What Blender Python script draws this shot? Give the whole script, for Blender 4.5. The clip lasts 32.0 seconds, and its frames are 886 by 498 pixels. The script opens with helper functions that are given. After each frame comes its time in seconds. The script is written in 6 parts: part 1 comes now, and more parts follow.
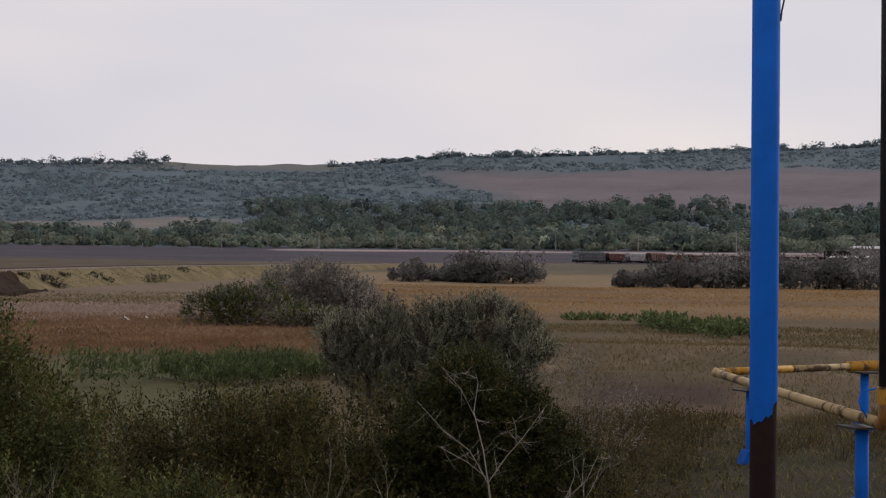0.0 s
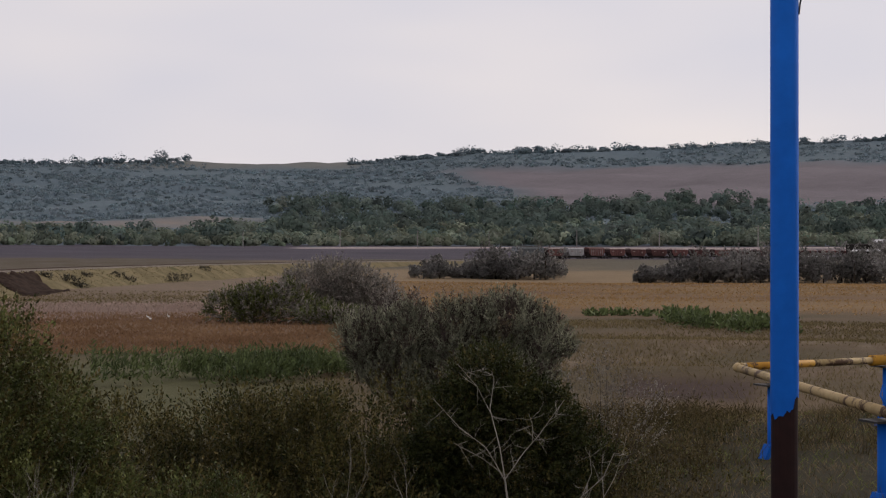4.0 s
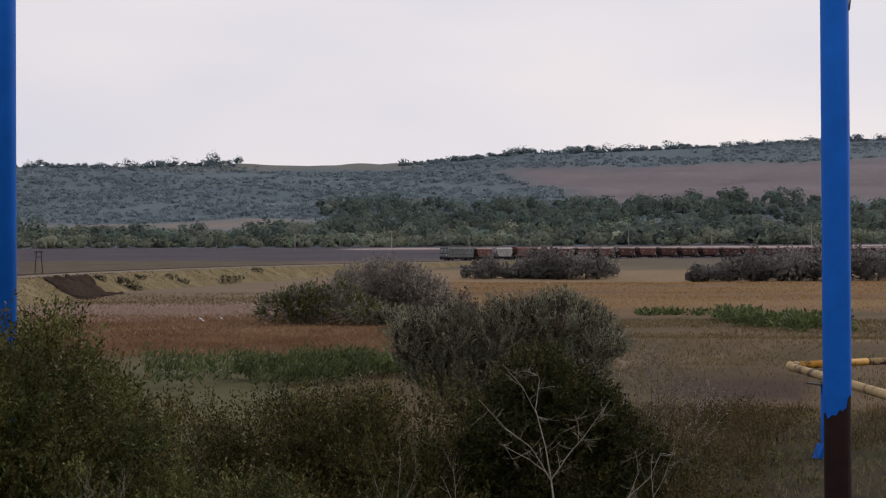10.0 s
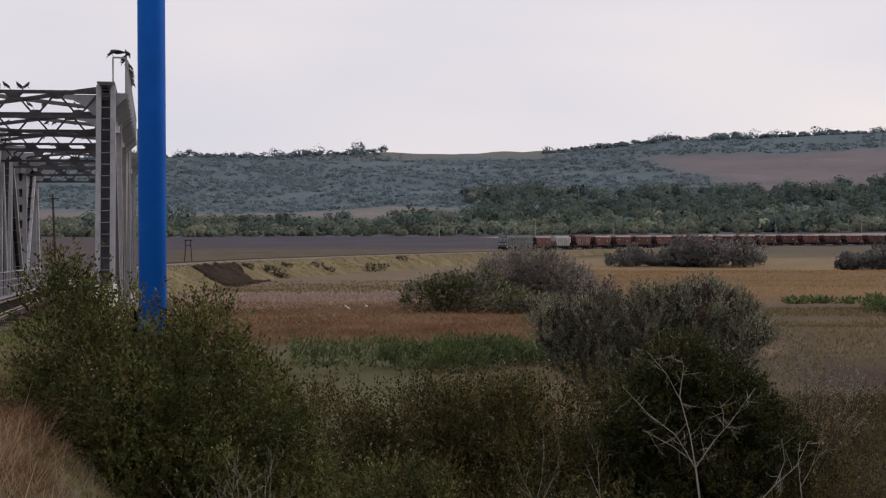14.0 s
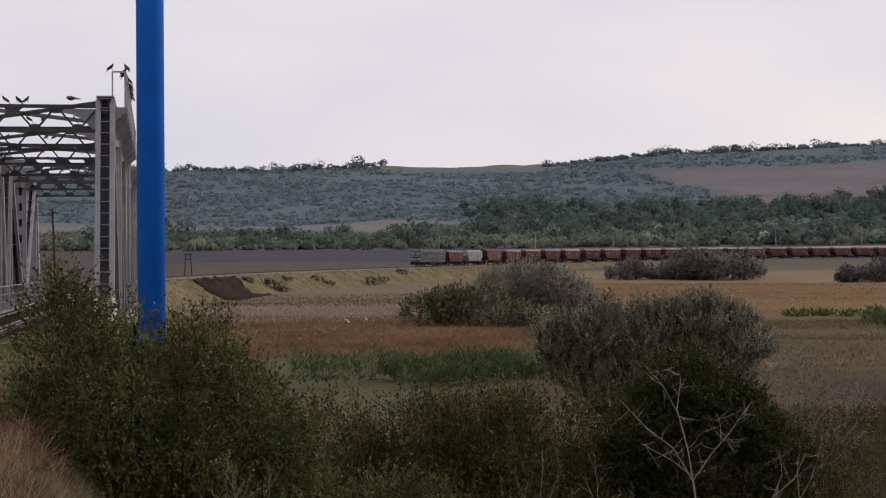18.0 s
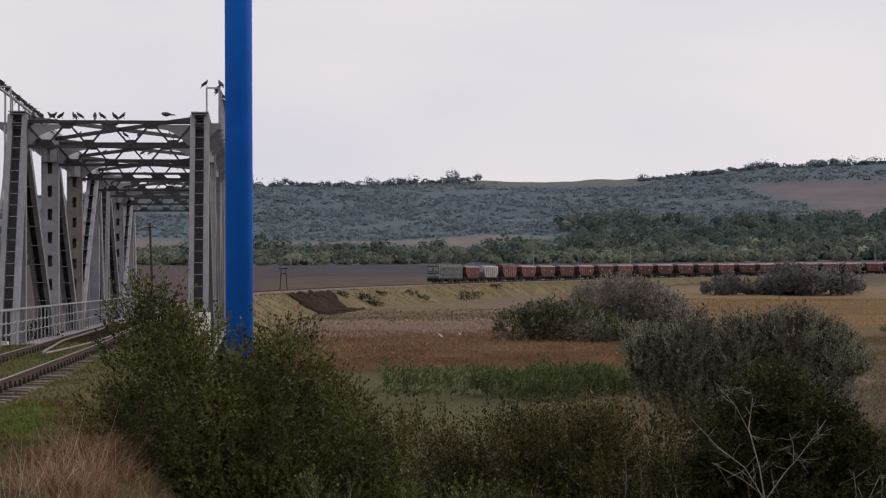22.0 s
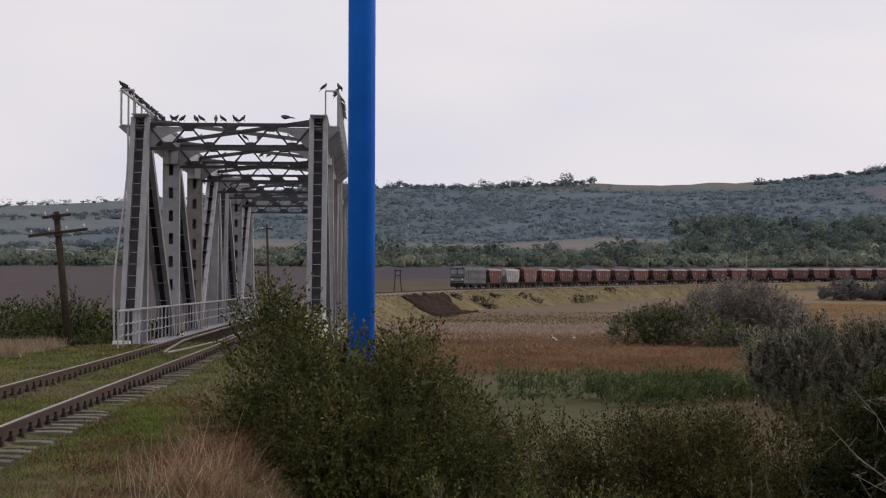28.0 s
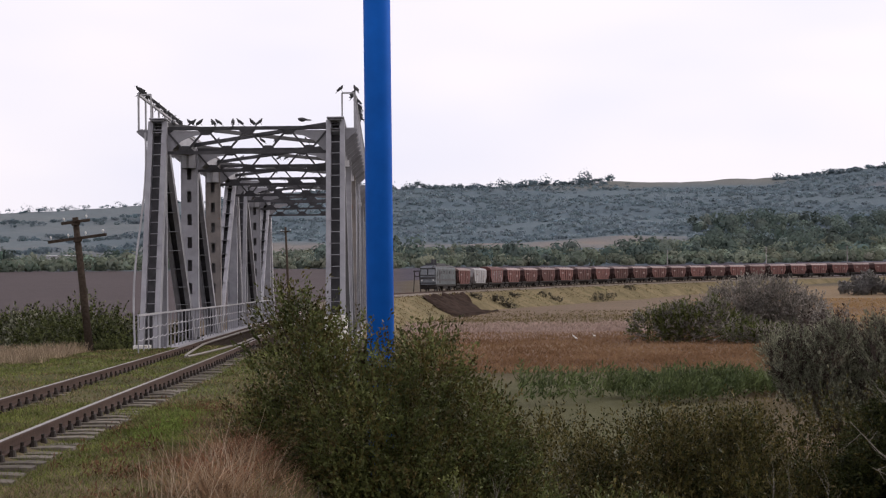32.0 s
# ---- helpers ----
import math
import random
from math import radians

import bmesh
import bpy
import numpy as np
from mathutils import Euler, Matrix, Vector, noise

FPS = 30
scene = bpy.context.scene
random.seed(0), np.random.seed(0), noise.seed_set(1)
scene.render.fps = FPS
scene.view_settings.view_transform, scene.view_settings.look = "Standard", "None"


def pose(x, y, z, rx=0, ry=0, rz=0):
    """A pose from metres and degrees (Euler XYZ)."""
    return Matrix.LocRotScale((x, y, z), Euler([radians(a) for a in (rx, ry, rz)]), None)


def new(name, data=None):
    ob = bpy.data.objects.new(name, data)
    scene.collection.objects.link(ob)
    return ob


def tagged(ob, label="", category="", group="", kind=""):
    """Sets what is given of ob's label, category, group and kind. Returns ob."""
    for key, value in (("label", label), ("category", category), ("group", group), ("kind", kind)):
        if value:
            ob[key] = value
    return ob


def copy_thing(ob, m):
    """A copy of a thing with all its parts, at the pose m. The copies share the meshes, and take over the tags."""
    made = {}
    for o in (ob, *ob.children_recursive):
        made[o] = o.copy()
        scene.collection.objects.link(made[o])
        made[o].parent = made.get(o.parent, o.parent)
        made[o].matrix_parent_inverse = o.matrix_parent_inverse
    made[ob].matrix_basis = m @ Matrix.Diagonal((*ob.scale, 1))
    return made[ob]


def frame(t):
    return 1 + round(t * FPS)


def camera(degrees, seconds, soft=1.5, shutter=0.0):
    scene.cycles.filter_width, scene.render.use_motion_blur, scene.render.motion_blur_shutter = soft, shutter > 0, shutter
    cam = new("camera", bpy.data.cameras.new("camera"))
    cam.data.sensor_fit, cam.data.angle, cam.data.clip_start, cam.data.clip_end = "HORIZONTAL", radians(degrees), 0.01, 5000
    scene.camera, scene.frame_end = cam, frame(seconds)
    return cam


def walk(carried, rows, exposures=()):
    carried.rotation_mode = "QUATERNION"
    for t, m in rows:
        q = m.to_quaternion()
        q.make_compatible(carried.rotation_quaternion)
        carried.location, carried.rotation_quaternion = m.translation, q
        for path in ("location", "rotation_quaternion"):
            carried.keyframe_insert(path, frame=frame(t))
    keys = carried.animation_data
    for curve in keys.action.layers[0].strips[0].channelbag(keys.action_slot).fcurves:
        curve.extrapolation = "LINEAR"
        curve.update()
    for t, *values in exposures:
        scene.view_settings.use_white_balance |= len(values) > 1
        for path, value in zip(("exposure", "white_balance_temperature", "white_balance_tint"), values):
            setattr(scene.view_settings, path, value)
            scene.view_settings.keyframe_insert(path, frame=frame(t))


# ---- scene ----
cam = camera(29.69, 32.0, soft=1.2)

# How the eye looks: seconds, turn to the left, tilt up, lean, in degrees, and its sway across and up, in metres. It stays at one spot beside the track.
EYE = (0.0, 0.0, 1.58)
PATH = [
    (0, -17.748, 0.639, 0.555, -0.087, -0.001), (0.5, -17.736, 0.709, 0.48, -0.085, -0.001), (1, -17.822, 0.54, 0.295, -0.079, -0.002),
    (1.5, -17.651, 0.171, 0.023, -0.079, 0.001), (2, -17.529, 0.303, 0.333, -0.072, -0.002), (2.5, -17.213, 0.05, 0.115, -0.067, 0),
    (3, -17.043, 0.074, -0.031, -0.066, 0.002), (3.5, -17.035, 0.428, 0.124, -0.065, 0.001), (5.5, -16.987, 0.592, -0.023, -0.014, -0),
    (6, -16.895, 0.628, 0.195, -0.029, -0.003), (6.5, -16.697, 0.392, 0.305, 0.004, -0.001), (7, -16.092, 0.272, 0.825, 0.04, -0.004),
    (7.5, -15.545, 0.185, 0.334, 0.011, 0.006), (8, -15.253, 0.049, -0.078, -0.027, 0.005), (8.5, -15.51, -0.162, -0.762, -0.041, -0.001),
    (9, -15.254, -0.27, -0.124, -0.033, -0.002), (9.5, -15.382, -0.036, -0.382, -0.028, 0.001), (10, -15.262, 0.546, -0.304, -0.019, 0.001),
    (10.5, -15.318, 0.656, 0.039, -0.014, -0.001), (11, -14.958, 0.39, 0.305, -0.016, -0.005), (11.5, -14.102, 0.16, 0.386, -0.019, -0.005),
    (12, -13.794, 0.142, 0.181, -0.02, -0.005), (12.5, -13.549, 0.293, 0.341, -0.025, -0.002), (13, -12.582, 0.731, -0.08, -0.025, -0.008),
    (13.5, -11.283, 0.44, -0.405, -0.019, -0.006), (14, -10.33, 0.162, -0.334, -0.013, -0.01), (14.5, -10.19, 0.222, -0.578, -0.004, -0.009),
    (15, -10.484, 0.337, -0.661, -0.001, -0.01), (15.5, -10.32, 0.385, -0.466, 0.003, -0.01), (17.5, -10.497, 0.322, -0.439, 0.004, -0.01),
    (18, -10.335, 0.621, -0.458, 0.003, -0.011), (18.5, -10.11, 0.527, -0.371, 0.005, -0.01), (19, -9.951, 0.31, -0.031, 0.009, -0.006),
    (19.5, -9.687, 0.62, -0.077, 0.013, 0.001), (20, -9.299, 1.305, 0.014, 0.016, -0.003), (20.5, -9.249, 1.469, -0.083, 0.044, -0.004),
    (21, -8.312, 1.462, -0.138, 0.068, -0.007), (21.5, -7.415, 1.302, -0.332, 0.105, -0.002), (22, -7.095, 1.145, -0.333, 0.128, -0.002),
    (22.5, -5.892, 0.886, -0.027, 0.114, -0.007), (23, -5.109, 1.213, 0.04, 0.099, 0.009), (23.5, -4.953, 1.399, 0.166, 0.064, 0.014),
    (24, -4.25, 1.152, 0.165, 0.042, 0.007), (24.5, -3.666, 0.753, 0.539, 0.028, 0), (25, -4.107, 0.804, 0.588, 0.01, -0.007),
    (25.5, -4.08, 1.266, 0.759, 0.016, 0.007), (27.5, -3.257, 1.449, 0.114, 0.014, 0.013), (28, -3.205, 1.242, 0.115, 0.014, 0.013),
    (28.5, -3.272, 1.232, 0.308, 0.015, 0.014), (29, -3.164, 1.207, 0.34, 0.016, 0.012), (29.5, -2.828, 1.251, 0.151, 0.016, 0.015),
    (30, -2.936, 1.365, -0.02, 0.014, 0.012), (30.5, -2.986, 1.074, 0.019, 0.015, 0.012), (31, -2.663, 1.206, -0, 0.017, 0.011),
    (31.5, -2.637, 1.303, -0.455, 0.02, 0.011), (32, -2.557, 1.252, -0.707, 0.025, 0.012),
]
walk(cam, [(t, pose(EYE[0] + 0.87 * across, EYE[1], EYE[2] + 0.87 * rise, 90 + up, 0, turn) @ pose(0, 0, 0, 0, 0, lean)) for t, turn, up, lean, across, rise in PATH],
     exposures=[(0, -0.03, 6500, 10), (4, -0.02, 6500, 10), (9, 0.10, 6500, 10), (14, 0.09, 6500, 10), (22, 0.07, 6500, 10), (25, 0.06, 6480, 10), (28, 0.12, 6460, 10), (28.7, 0.40, 6400, 12), (32, 0.44, 6400, 12)])

# ---- light: a bright, thinly overcast evening sky and a weak, wide sun ----
SUN_UP, SUN_AT = radians(28), radians(250)
world = bpy.data.worlds.new("overcast_sky")
scene.world = world
world.use_nodes = True
wn, wl = world.node_tree.nodes, world.node_tree.links
sky = wn.new("ShaderNodeTexSky")
sky.sky_type, sky.sun_disc, sky.sun_elevation, sky.sun_rotation = "NISHITA", False, SUN_UP, SUN_AT
sky.dust_density, sky.air_density, sky.ozone_density = 3.0, 1.0, 1.0
wcoord = wn.new("ShaderNodeTexCoord")
wmap = wn.new("ShaderNodeMapping")
wmap.inputs["Scale"].default_value = (1.6, 1.6, 5.0)
wl.new(wcoord.outputs["Generated"], wmap.inputs["Vector"])
wnoise = wn.new("ShaderNodeTexNoise")
wnoise.inputs["Scale"].default_value, wnoise.inputs["Detail"].default_value = 1.7, 3.0
wl.new(wmap.outputs["Vector"], wnoise.inputs["Vector"])
wramp = wn.new("ShaderNodeValToRGB")
wramp.color_ramp.elements[0].position, wramp.color_ramp.elements[0].color = 0.32, (0.712, 0.695, 0.768, 1)
wramp.color_ramp.elements[1].position, wramp.color_ramp.elements[1].color = 0.68, (0.875, 0.806, 0.802, 1)
wl.new(wnoise.outputs["Fac"], wramp.inputs["Fac"])
wgain = wn.new("ShaderNodeMixRGB")
wgain.blend_type = "MULTIPLY"
wgain.inputs["Fac"].default_value, wgain.inputs["Color2"].default_value = 1.0, (10.4, 10.4, 10.4, 1)
wl.new(wramp.outputs["Color"], wgain.inputs["Color1"])
wmix = wn.new("ShaderNodeMixRGB")
wmix.inputs["Fac"].default_value = 0.93
wl.new(sky.outputs["Color"], wmix.inputs["Color1"])
wl.new(wgain.outputs["Color"], wmix.inputs["Color2"])
# the cloud is thinner and creamier towards the east
wsep = wn.new("ShaderNodeSeparateXYZ")
wl.new(wcoord.outputs["Generated"], wsep.inputs["Vector"])
wside = wn.new("ShaderNodeValToRGB")
wside.color_ramp.elements[0].color, wside.color_ramp.elements[1].color = (0.86, 0.875, 0.905, 1), (1.0, 0.985, 0.965, 1)
weast = wn.new("ShaderNodeMapRange")
weast.inputs["From Min"].default_value, weast.inputs["From Max"].default_value = -0.45, 0.65
wl.new(wsep.outputs["X"], weast.inputs["Value"])
wl.new(weast.outputs["Result"], wside.inputs["Fac"])
wthin = wn.new("ShaderNodeMixRGB")
wthin.blend_type = "MULTIPLY"
wthin.inputs["Fac"].default_value = 1.0
wl.new(wmix.outputs["Color"], wthin.inputs["Color1"])
wl.new(wside.outputs["Color"], wthin.inputs["Color2"])
wl.new(wthin.outputs["Color"], wn["Background"].inputs["Color"])
wn["Background"].inputs["Strength"].default_value = 0.1
sun = new("sun", bpy.data.lights.new("sun", "SUN"))
sun.data.energy, sun.data.angle, sun.data.color = 1.45, radians(25), (1.0, 0.93, 0.86)
sun.rotation_euler = Euler((radians(90) - SUN_UP, 0, radians(115)))


# ---- materials ----
def material(name, dark, light, scale=8.0, rough=0.85, metal=0.0, bump=0.15, big=0.0, stain=None, island=0.0, each=0.0, coat=0.0, through_leaf=0.0, spread=(0.3, 0.7), tone=False):
    """Two-scale noise between a dark and a light colour; stain (colour, share, scale) lies over it; island and each vary the value by piece."""
    m = bpy.data.materials.new(name)
    m.use_nodes = True
    n, l = m.node_tree.nodes, m.node_tree.links
    bsdf = n["Principled BSDF"]
    co = n.new("ShaderNodeTexCoord")
    n1 = n.new("ShaderNodeTexNoise")
    n1.inputs["Scale"].default_value, n1.inputs["Detail"].default_value, n1.inputs["Roughness"].default_value = scale, 5.0, 0.6
    l.new(co.outputs["Object"], n1.inputs["Vector"])
    ramp = n.new("ShaderNodeValToRGB")
    ramp.color_ramp.elements[0].position, ramp.color_ramp.elements[1].position = spread
    ramp.color_ramp.elements[0].color, ramp.color_ramp.elements[1].color = (*dark, 1), (*light, 1)
    l.new(n1.outputs["Fac"], ramp.inputs["Fac"])
    col = ramp.outputs["Color"]
    if big:
        n2 = n.new("ShaderNodeTexNoise")
        n2.inputs["Scale"].default_value, n2.inputs["Detail"].default_value = scale * 0.13, 3.0
        l.new(co.outputs["Object"], n2.inputs["Vector"])
        col = vary(n, l, col, n2.outputs["Fac"], big)
    if tone:
        at = n.new("ShaderNodeAttribute")
        at.attribute_name = "tone"
        sc = n.new("ShaderNodeVectorMath")
        sc.operation = "MULTIPLY"
        l.new(col, sc.inputs[0])
        l.new(at.outputs["Color"], sc.inputs[1])
        col = sc.outputs["Vector"]
    if island:
        g = n.new("ShaderNodeNewGeometry")
        col = vary(n, l, col, g.outputs["Random Per Island"], island)
    if each:
        o = n.new("ShaderNodeObjectInfo")
        col = vary(n, l, col, o.outputs["Random"], each)
    if stain:
        n3 = n.new("ShaderNodeTexNoise")
        n3.inputs["Scale"].default_value, n3.inputs["Detail"].default_value, n3.inputs["Roughness"].default_value = stain[2], 8.0, 0.7
        l.new(co.outputs["Object"], n3.inputs["Vector"])
        r3 = n.new("ShaderNodeValToRGB")
        r3.color_ramp.elements[0].position, r3.color_ramp.elements[1].position = 0.72 - 0.5 * stain[1], 0.80 - 0.5 * stain[1]
        l.new(n3.outputs["Fac"], r3.inputs["Fac"])
        mx = n.new("ShaderNodeMixRGB")
        mx.inputs["Color2"].default_value = (*stain[0], 1)
        l.new(r3.outputs["Color"], mx.inputs["Fac"])
        l.new(col, mx.inputs["Color1"])
        col = mx.outputs["Color"]
    l.new(col, bsdf.inputs["Base Color"])
    bsdf.inputs["Roughness"].default_value, bsdf.inputs["Metallic"].default_value = rough, metal
    bsdf.inputs["Specular IOR Level"].default_value = 0.02 if rough >= 0.9 else 0.12 if through_leaf else 0.25 if rough > 0.6 else 0.5
    if coat:
        bsdf.inputs["Coat Weight"].default_value = coat
    if bump:
        b = n.new("ShaderNodeBump")
        b.inputs["Strength"].default_value, b.inputs["Distance"].default_value = bump, 0.3 / scale
        l.new(n1.outputs["Fac"], b.inputs["Height"])
        l.new(b.outputs["Normal"], bsdf.inputs["Normal"])
    if through_leaf:
        tr = n.new("ShaderNodeBsdfTranslucent")
        l.new(col, tr.inputs["Color"])
        ms = n.new("ShaderNodeMixShader")
        ms.inputs["Fac"].default_value = through_leaf
        l.new(bsdf.outputs["BSDF"], ms.inputs[1])
        l.new(tr.outputs["BSDF"], ms.inputs[2])
        l.new(ms.outputs["Shader"], n["Material Output"].inputs["Surface"])
    return m


def vary(n, l, col, fac, amount):
    """Multiply a colour by 1 - amount .. 1 + amount."""
    r = n.new("ShaderNodeMapRange")
    r.inputs["To Min"].default_value, r.inputs["To Max"].default_value = 1 - amount, 1 + amount
    l.new(fac, r.inputs["Value"])
    v = n.new("ShaderNodeVectorMath")
    v.operation = "SCALE"
    l.new(col, v.inputs[0])
    l.new(r.outputs["Result"], v.inputs["Scale"])
    return v.outputs["Vector"]


BLUE = material("blue_paint", (0.0, 0.092, 0.43), (0.001, 0.115, 0.53), 5, 0.8, 0, 0.05, 0.10)
MAROON = material("dark_maroon_paint", (0.012, 0.0046, 0.0043), (0.024, 0.0085, 0.0076), 9, 0.85, 0, 0.2, 0.3, ((0.16, 0.13, 0.10), 0.04, 22))
BLACKPAINT = material("worn_black_paint", (0.012, 0.011, 0.012), (0.03, 0.026, 0.026), 12, 0.6, 0, 0.25, 0.2, ((0.16, 0.06, 0.02), 0.22, 26))
YELLOW = material("worn_yellow_paint", (0.36, 0.165, 0.018), (0.50, 0.27, 0.035), 10, 0.65, 0, 0.2, 0.3, ((0.09, 0.05, 0.03), 0.42, 9))
PALEYELLOW = material("faded_yellow_paint", (0.30, 0.215, 0.10), (0.44, 0.33, 0.17), 12, 0.75, 0, 0.2, 0.3, ((0.085, 0.05, 0.03), 0.44, 6))
STEELGREY = material("grey_bridge_paint", (0.215, 0.212, 0.232), (0.305, 0.302, 0.325), 2.2, 0.6, 0, 0.1, 0.25, ((0.13, 0.09, 0.07), 0.06, 3.0), each=0.22)
# bridge grey darkened: shade of undersides and hollow members put in its colour
STEELDARK = material("shade_darkened_grey_paint", (0.036, 0.036, 0.040), (0.072, 0.070, 0.076), 2.2, 0.7, 0, 0.1, 0.25, ((0.08, 0.05, 0.035), 0.10, 3.0), each=0.2)
# the same shade, less deep, for the cut-outs of the posts
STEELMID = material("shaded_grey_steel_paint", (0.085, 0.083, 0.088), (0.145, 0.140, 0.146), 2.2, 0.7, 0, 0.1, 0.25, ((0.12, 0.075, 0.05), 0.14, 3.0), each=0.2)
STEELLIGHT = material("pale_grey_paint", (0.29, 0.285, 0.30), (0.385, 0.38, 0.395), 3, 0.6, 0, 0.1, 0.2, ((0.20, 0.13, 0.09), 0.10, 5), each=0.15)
STEELRUST = material("rust_streaked_grey_paint", (0.17, 0.155, 0.15), (0.27, 0.24, 0.22), 2.2, 0.7, 0, 0.1, 0.25, ((0.24, 0.12, 0.065), 0.20, 1.6), each=0.2)
RAILSIDE = material("rusty_rail_steel", (0.045, 0.028, 0.022), (0.085, 0.052, 0.040), 14, 0.8, 0.3, 0.2, 0.2)
RAILTOP = material("worn_rail_head", (0.15, 0.13, 0.115), (0.26, 0.235, 0.21), 6, 0.42, 0.55, 0.05, 0.2)
CONCRETE = material("weathered_concrete", (0.10, 0.088, 0.074), (0.20, 0.178, 0.152), 7, 0.9, 0, 0.35, 0.25, ((0.10, 0.085, 0.06), 0.2, 9), each=0.25)
CLIP = material("oily_fastening_steel", (0.018, 0.014, 0.012), (0.04, 0.03, 0.025), 20, 0.7, 0.3, 0.1)
WHITEWASH = material("flaking_whitewash", (0.55, 0.53, 0.50), (0.75, 0.73, 0.70), 6, 0.9, 0, 0.2, 0.2, ((0.25, 0.21, 0.17), 0.3, 7))
TIMBER = material("tarred_weathered_timber", (0.030, 0.023, 0.018), (0.075, 0.058, 0.046), 10, 0.9, 0, 0.35, 0.3)
PORCELAIN = material("white_porcelain", (0.62, 0.61, 0.60), (0.75, 0.74, 0.73), 10, 0.25, 0, 0.0)
BARK = material("dark_bark", (0.035, 0.027, 0.020), (0.085, 0.065, 0.048), 25, 0.95, 0, 0.5, 0.2)
DEADWOOD = material("bleached_dead_wood", (0.16, 0.145, 0.125), (0.31, 0.285, 0.245), 18, 0.9, 0, 0.3, 0.2)
CROW = material("dark_plumage", (0.012, 0.012, 0.014), (0.035, 0.034, 0.038), 30, 0.6, 0, 0.1)
EGRET = material("white_plumage", (0.75, 0.75, 0.74), (0.85, 0.85, 0.84), 30, 0.7, 0, 0.1)
LOCOGREY = material("grimy_pale_blue_grey_paint", (0.11, 0.122, 0.136), (0.205, 0.222, 0.238), 1.2, 0.6, 0, 0.1, 0.25, ((0.05, 0.048, 0.048), 0.36, 0.9))
LOCODARK = material("sooty_dark_paint", (0.03, 0.032, 0.036), (0.07, 0.07, 0.075), 2, 0.7, 0, 0.1, 0.3)
CABGLASS = material("dark_cab_glass", (0.012, 0.014, 0.017), (0.022, 0.025, 0.03), 2, 0.35, 0, 0.0)
HOPPERRED = material("faded_red_oxide_paint", (0.066, 0.026, 0.023), (0.112, 0.048, 0.043), 0.9, 0.8, 0, 0.1, 0.35, ((0.15, 0.11, 0.10), 0.12, 1.4), each=0.4)
HOPPERROOF = material("dusty_hopper_roof", (0.17, 0.125, 0.118), (0.27, 0.21, 0.20), 1.2, 0.85, 0, 0.1, 0.2, each=0.25)
HOPPEREND = material("dark_maroon_end", (0.024, 0.013, 0.013), (0.055, 0.028, 0.026), 1.3, 0.85, 0, 0.1, 0.2, each=0.3)
HOPPERWHITE = material("dirty_white_hopper_paint", (0.20, 0.195, 0.205), (0.33, 0.32, 0.32), 1.0, 0.8, 0, 0.1, 0.3, ((0.20, 0.13, 0.11), 0.2, 1.2))
# cab glass with the bright sky's reflection put in as pale grey
CABSKY = material("sky_grey_cab_window", (0.11, 0.122, 0.135), (0.17, 0.185, 0.20), 2, 0.3, 0, 0.0)
BOGIE = material("grimy_running_gear", (0.012, 0.010, 0.010), (0.032, 0.026, 0.024), 3, 0.85, 0.2, 0.1)
LEAF_DARK = material("dark_green_leaf", (0.02047, 0.0307, 0.009271), (0.1498, 0.1623, 0.05562), 3, 0.5, 0, 0, 0.2, island=0.6, through_leaf=0.25)
# darker copy of the green leaf: the dim early exposure is in its colour
LEAF_DIMMED = material("dimmed_green_leaf", (0.013, 0.017, 0.006), (0.062, 0.068, 0.022), 3, 0.5, 0, 0, 0.25, island=0.6, through_leaf=0.2)
LEAF_OLIVE = material("dull_olive_leaf", (0.024, 0.022, 0.008), (0.128, 0.108, 0.036), 3, 0.5, 0, 0, 0.3, island=0.65, through_leaf=0.25)
LEAF_SILVER = material("silvery_olive_leaf", (0.078, 0.080, 0.054), (0.275, 0.275, 0.195), 1.5, 0.65, 0, 0, 0.3, island=0.55, through_leaf=0.2)
LEAF_GREY = material("grey_brown_olive_leaf", (0.115, 0.105, 0.092), (0.290, 0.264, 0.232), 0.8, 0.7, 0, 0, 0.25, island=0.5, through_leaf=0.25)
DARKEARTH = material("burnt_dark_earth", (0.020, 0.0135, 0.011), (0.048, 0.033, 0.026), 0.9, 0.95, 0, 0.6, 0.3)
LEAF_DRY = material("yellowed_leaf", (0.085, 0.068, 0.02548), (0.1615, 0.1232, 0.049), 3, 0.65, 0, 0, 0.2, island=0.4, through_leaf=0.25)
REED_GREEN = material("green_reed_leaf", (0.040, 0.060, 0.022), (0.118, 0.145, 0.056), 0.7, 0.6, 0, 0, 0.3, island=0.45, through_leaf=0.25)
SCRUB = material("brown_green_bank_scrub", (0.07225, 0.068, 0.05096), (0.1403, 0.1258, 0.09408), 0.8, 0.9, 0, 0, 0.3, island=0.3, through_leaf=0.25)
# twig brown that also stands for the shade inside the oleaster's crown
TWIGS = material("purple_brown_twigs_and_shade", (0.034, 0.027, 0.024), (0.092, 0.071, 0.062), 1.0, 0.9, 0, 0, 0.3, island=0.4, through_leaf=0.15)
WEED = material("brown_olive_weed", (0.032, 0.026, 0.011), (0.110, 0.084, 0.036), 1.1, 0.85, 0, 0, 0.3, island=0.5, through_leaf=0.2)
REED_PINK = material("dry_reed_plume", (0.310, 0.228, 0.190), (0.365, 0.280, 0.236), 0.10, 0.9, 0, 0, 0.12, island=0.04, through_leaf=0.4)
GRASS_RUST = material("rust_brown_sedge", (0.145, 0.084, 0.046), (0.250, 0.158, 0.092), 0.12, 0.9, 0, 0, 0.3, island=0.15, through_leaf=0.4)
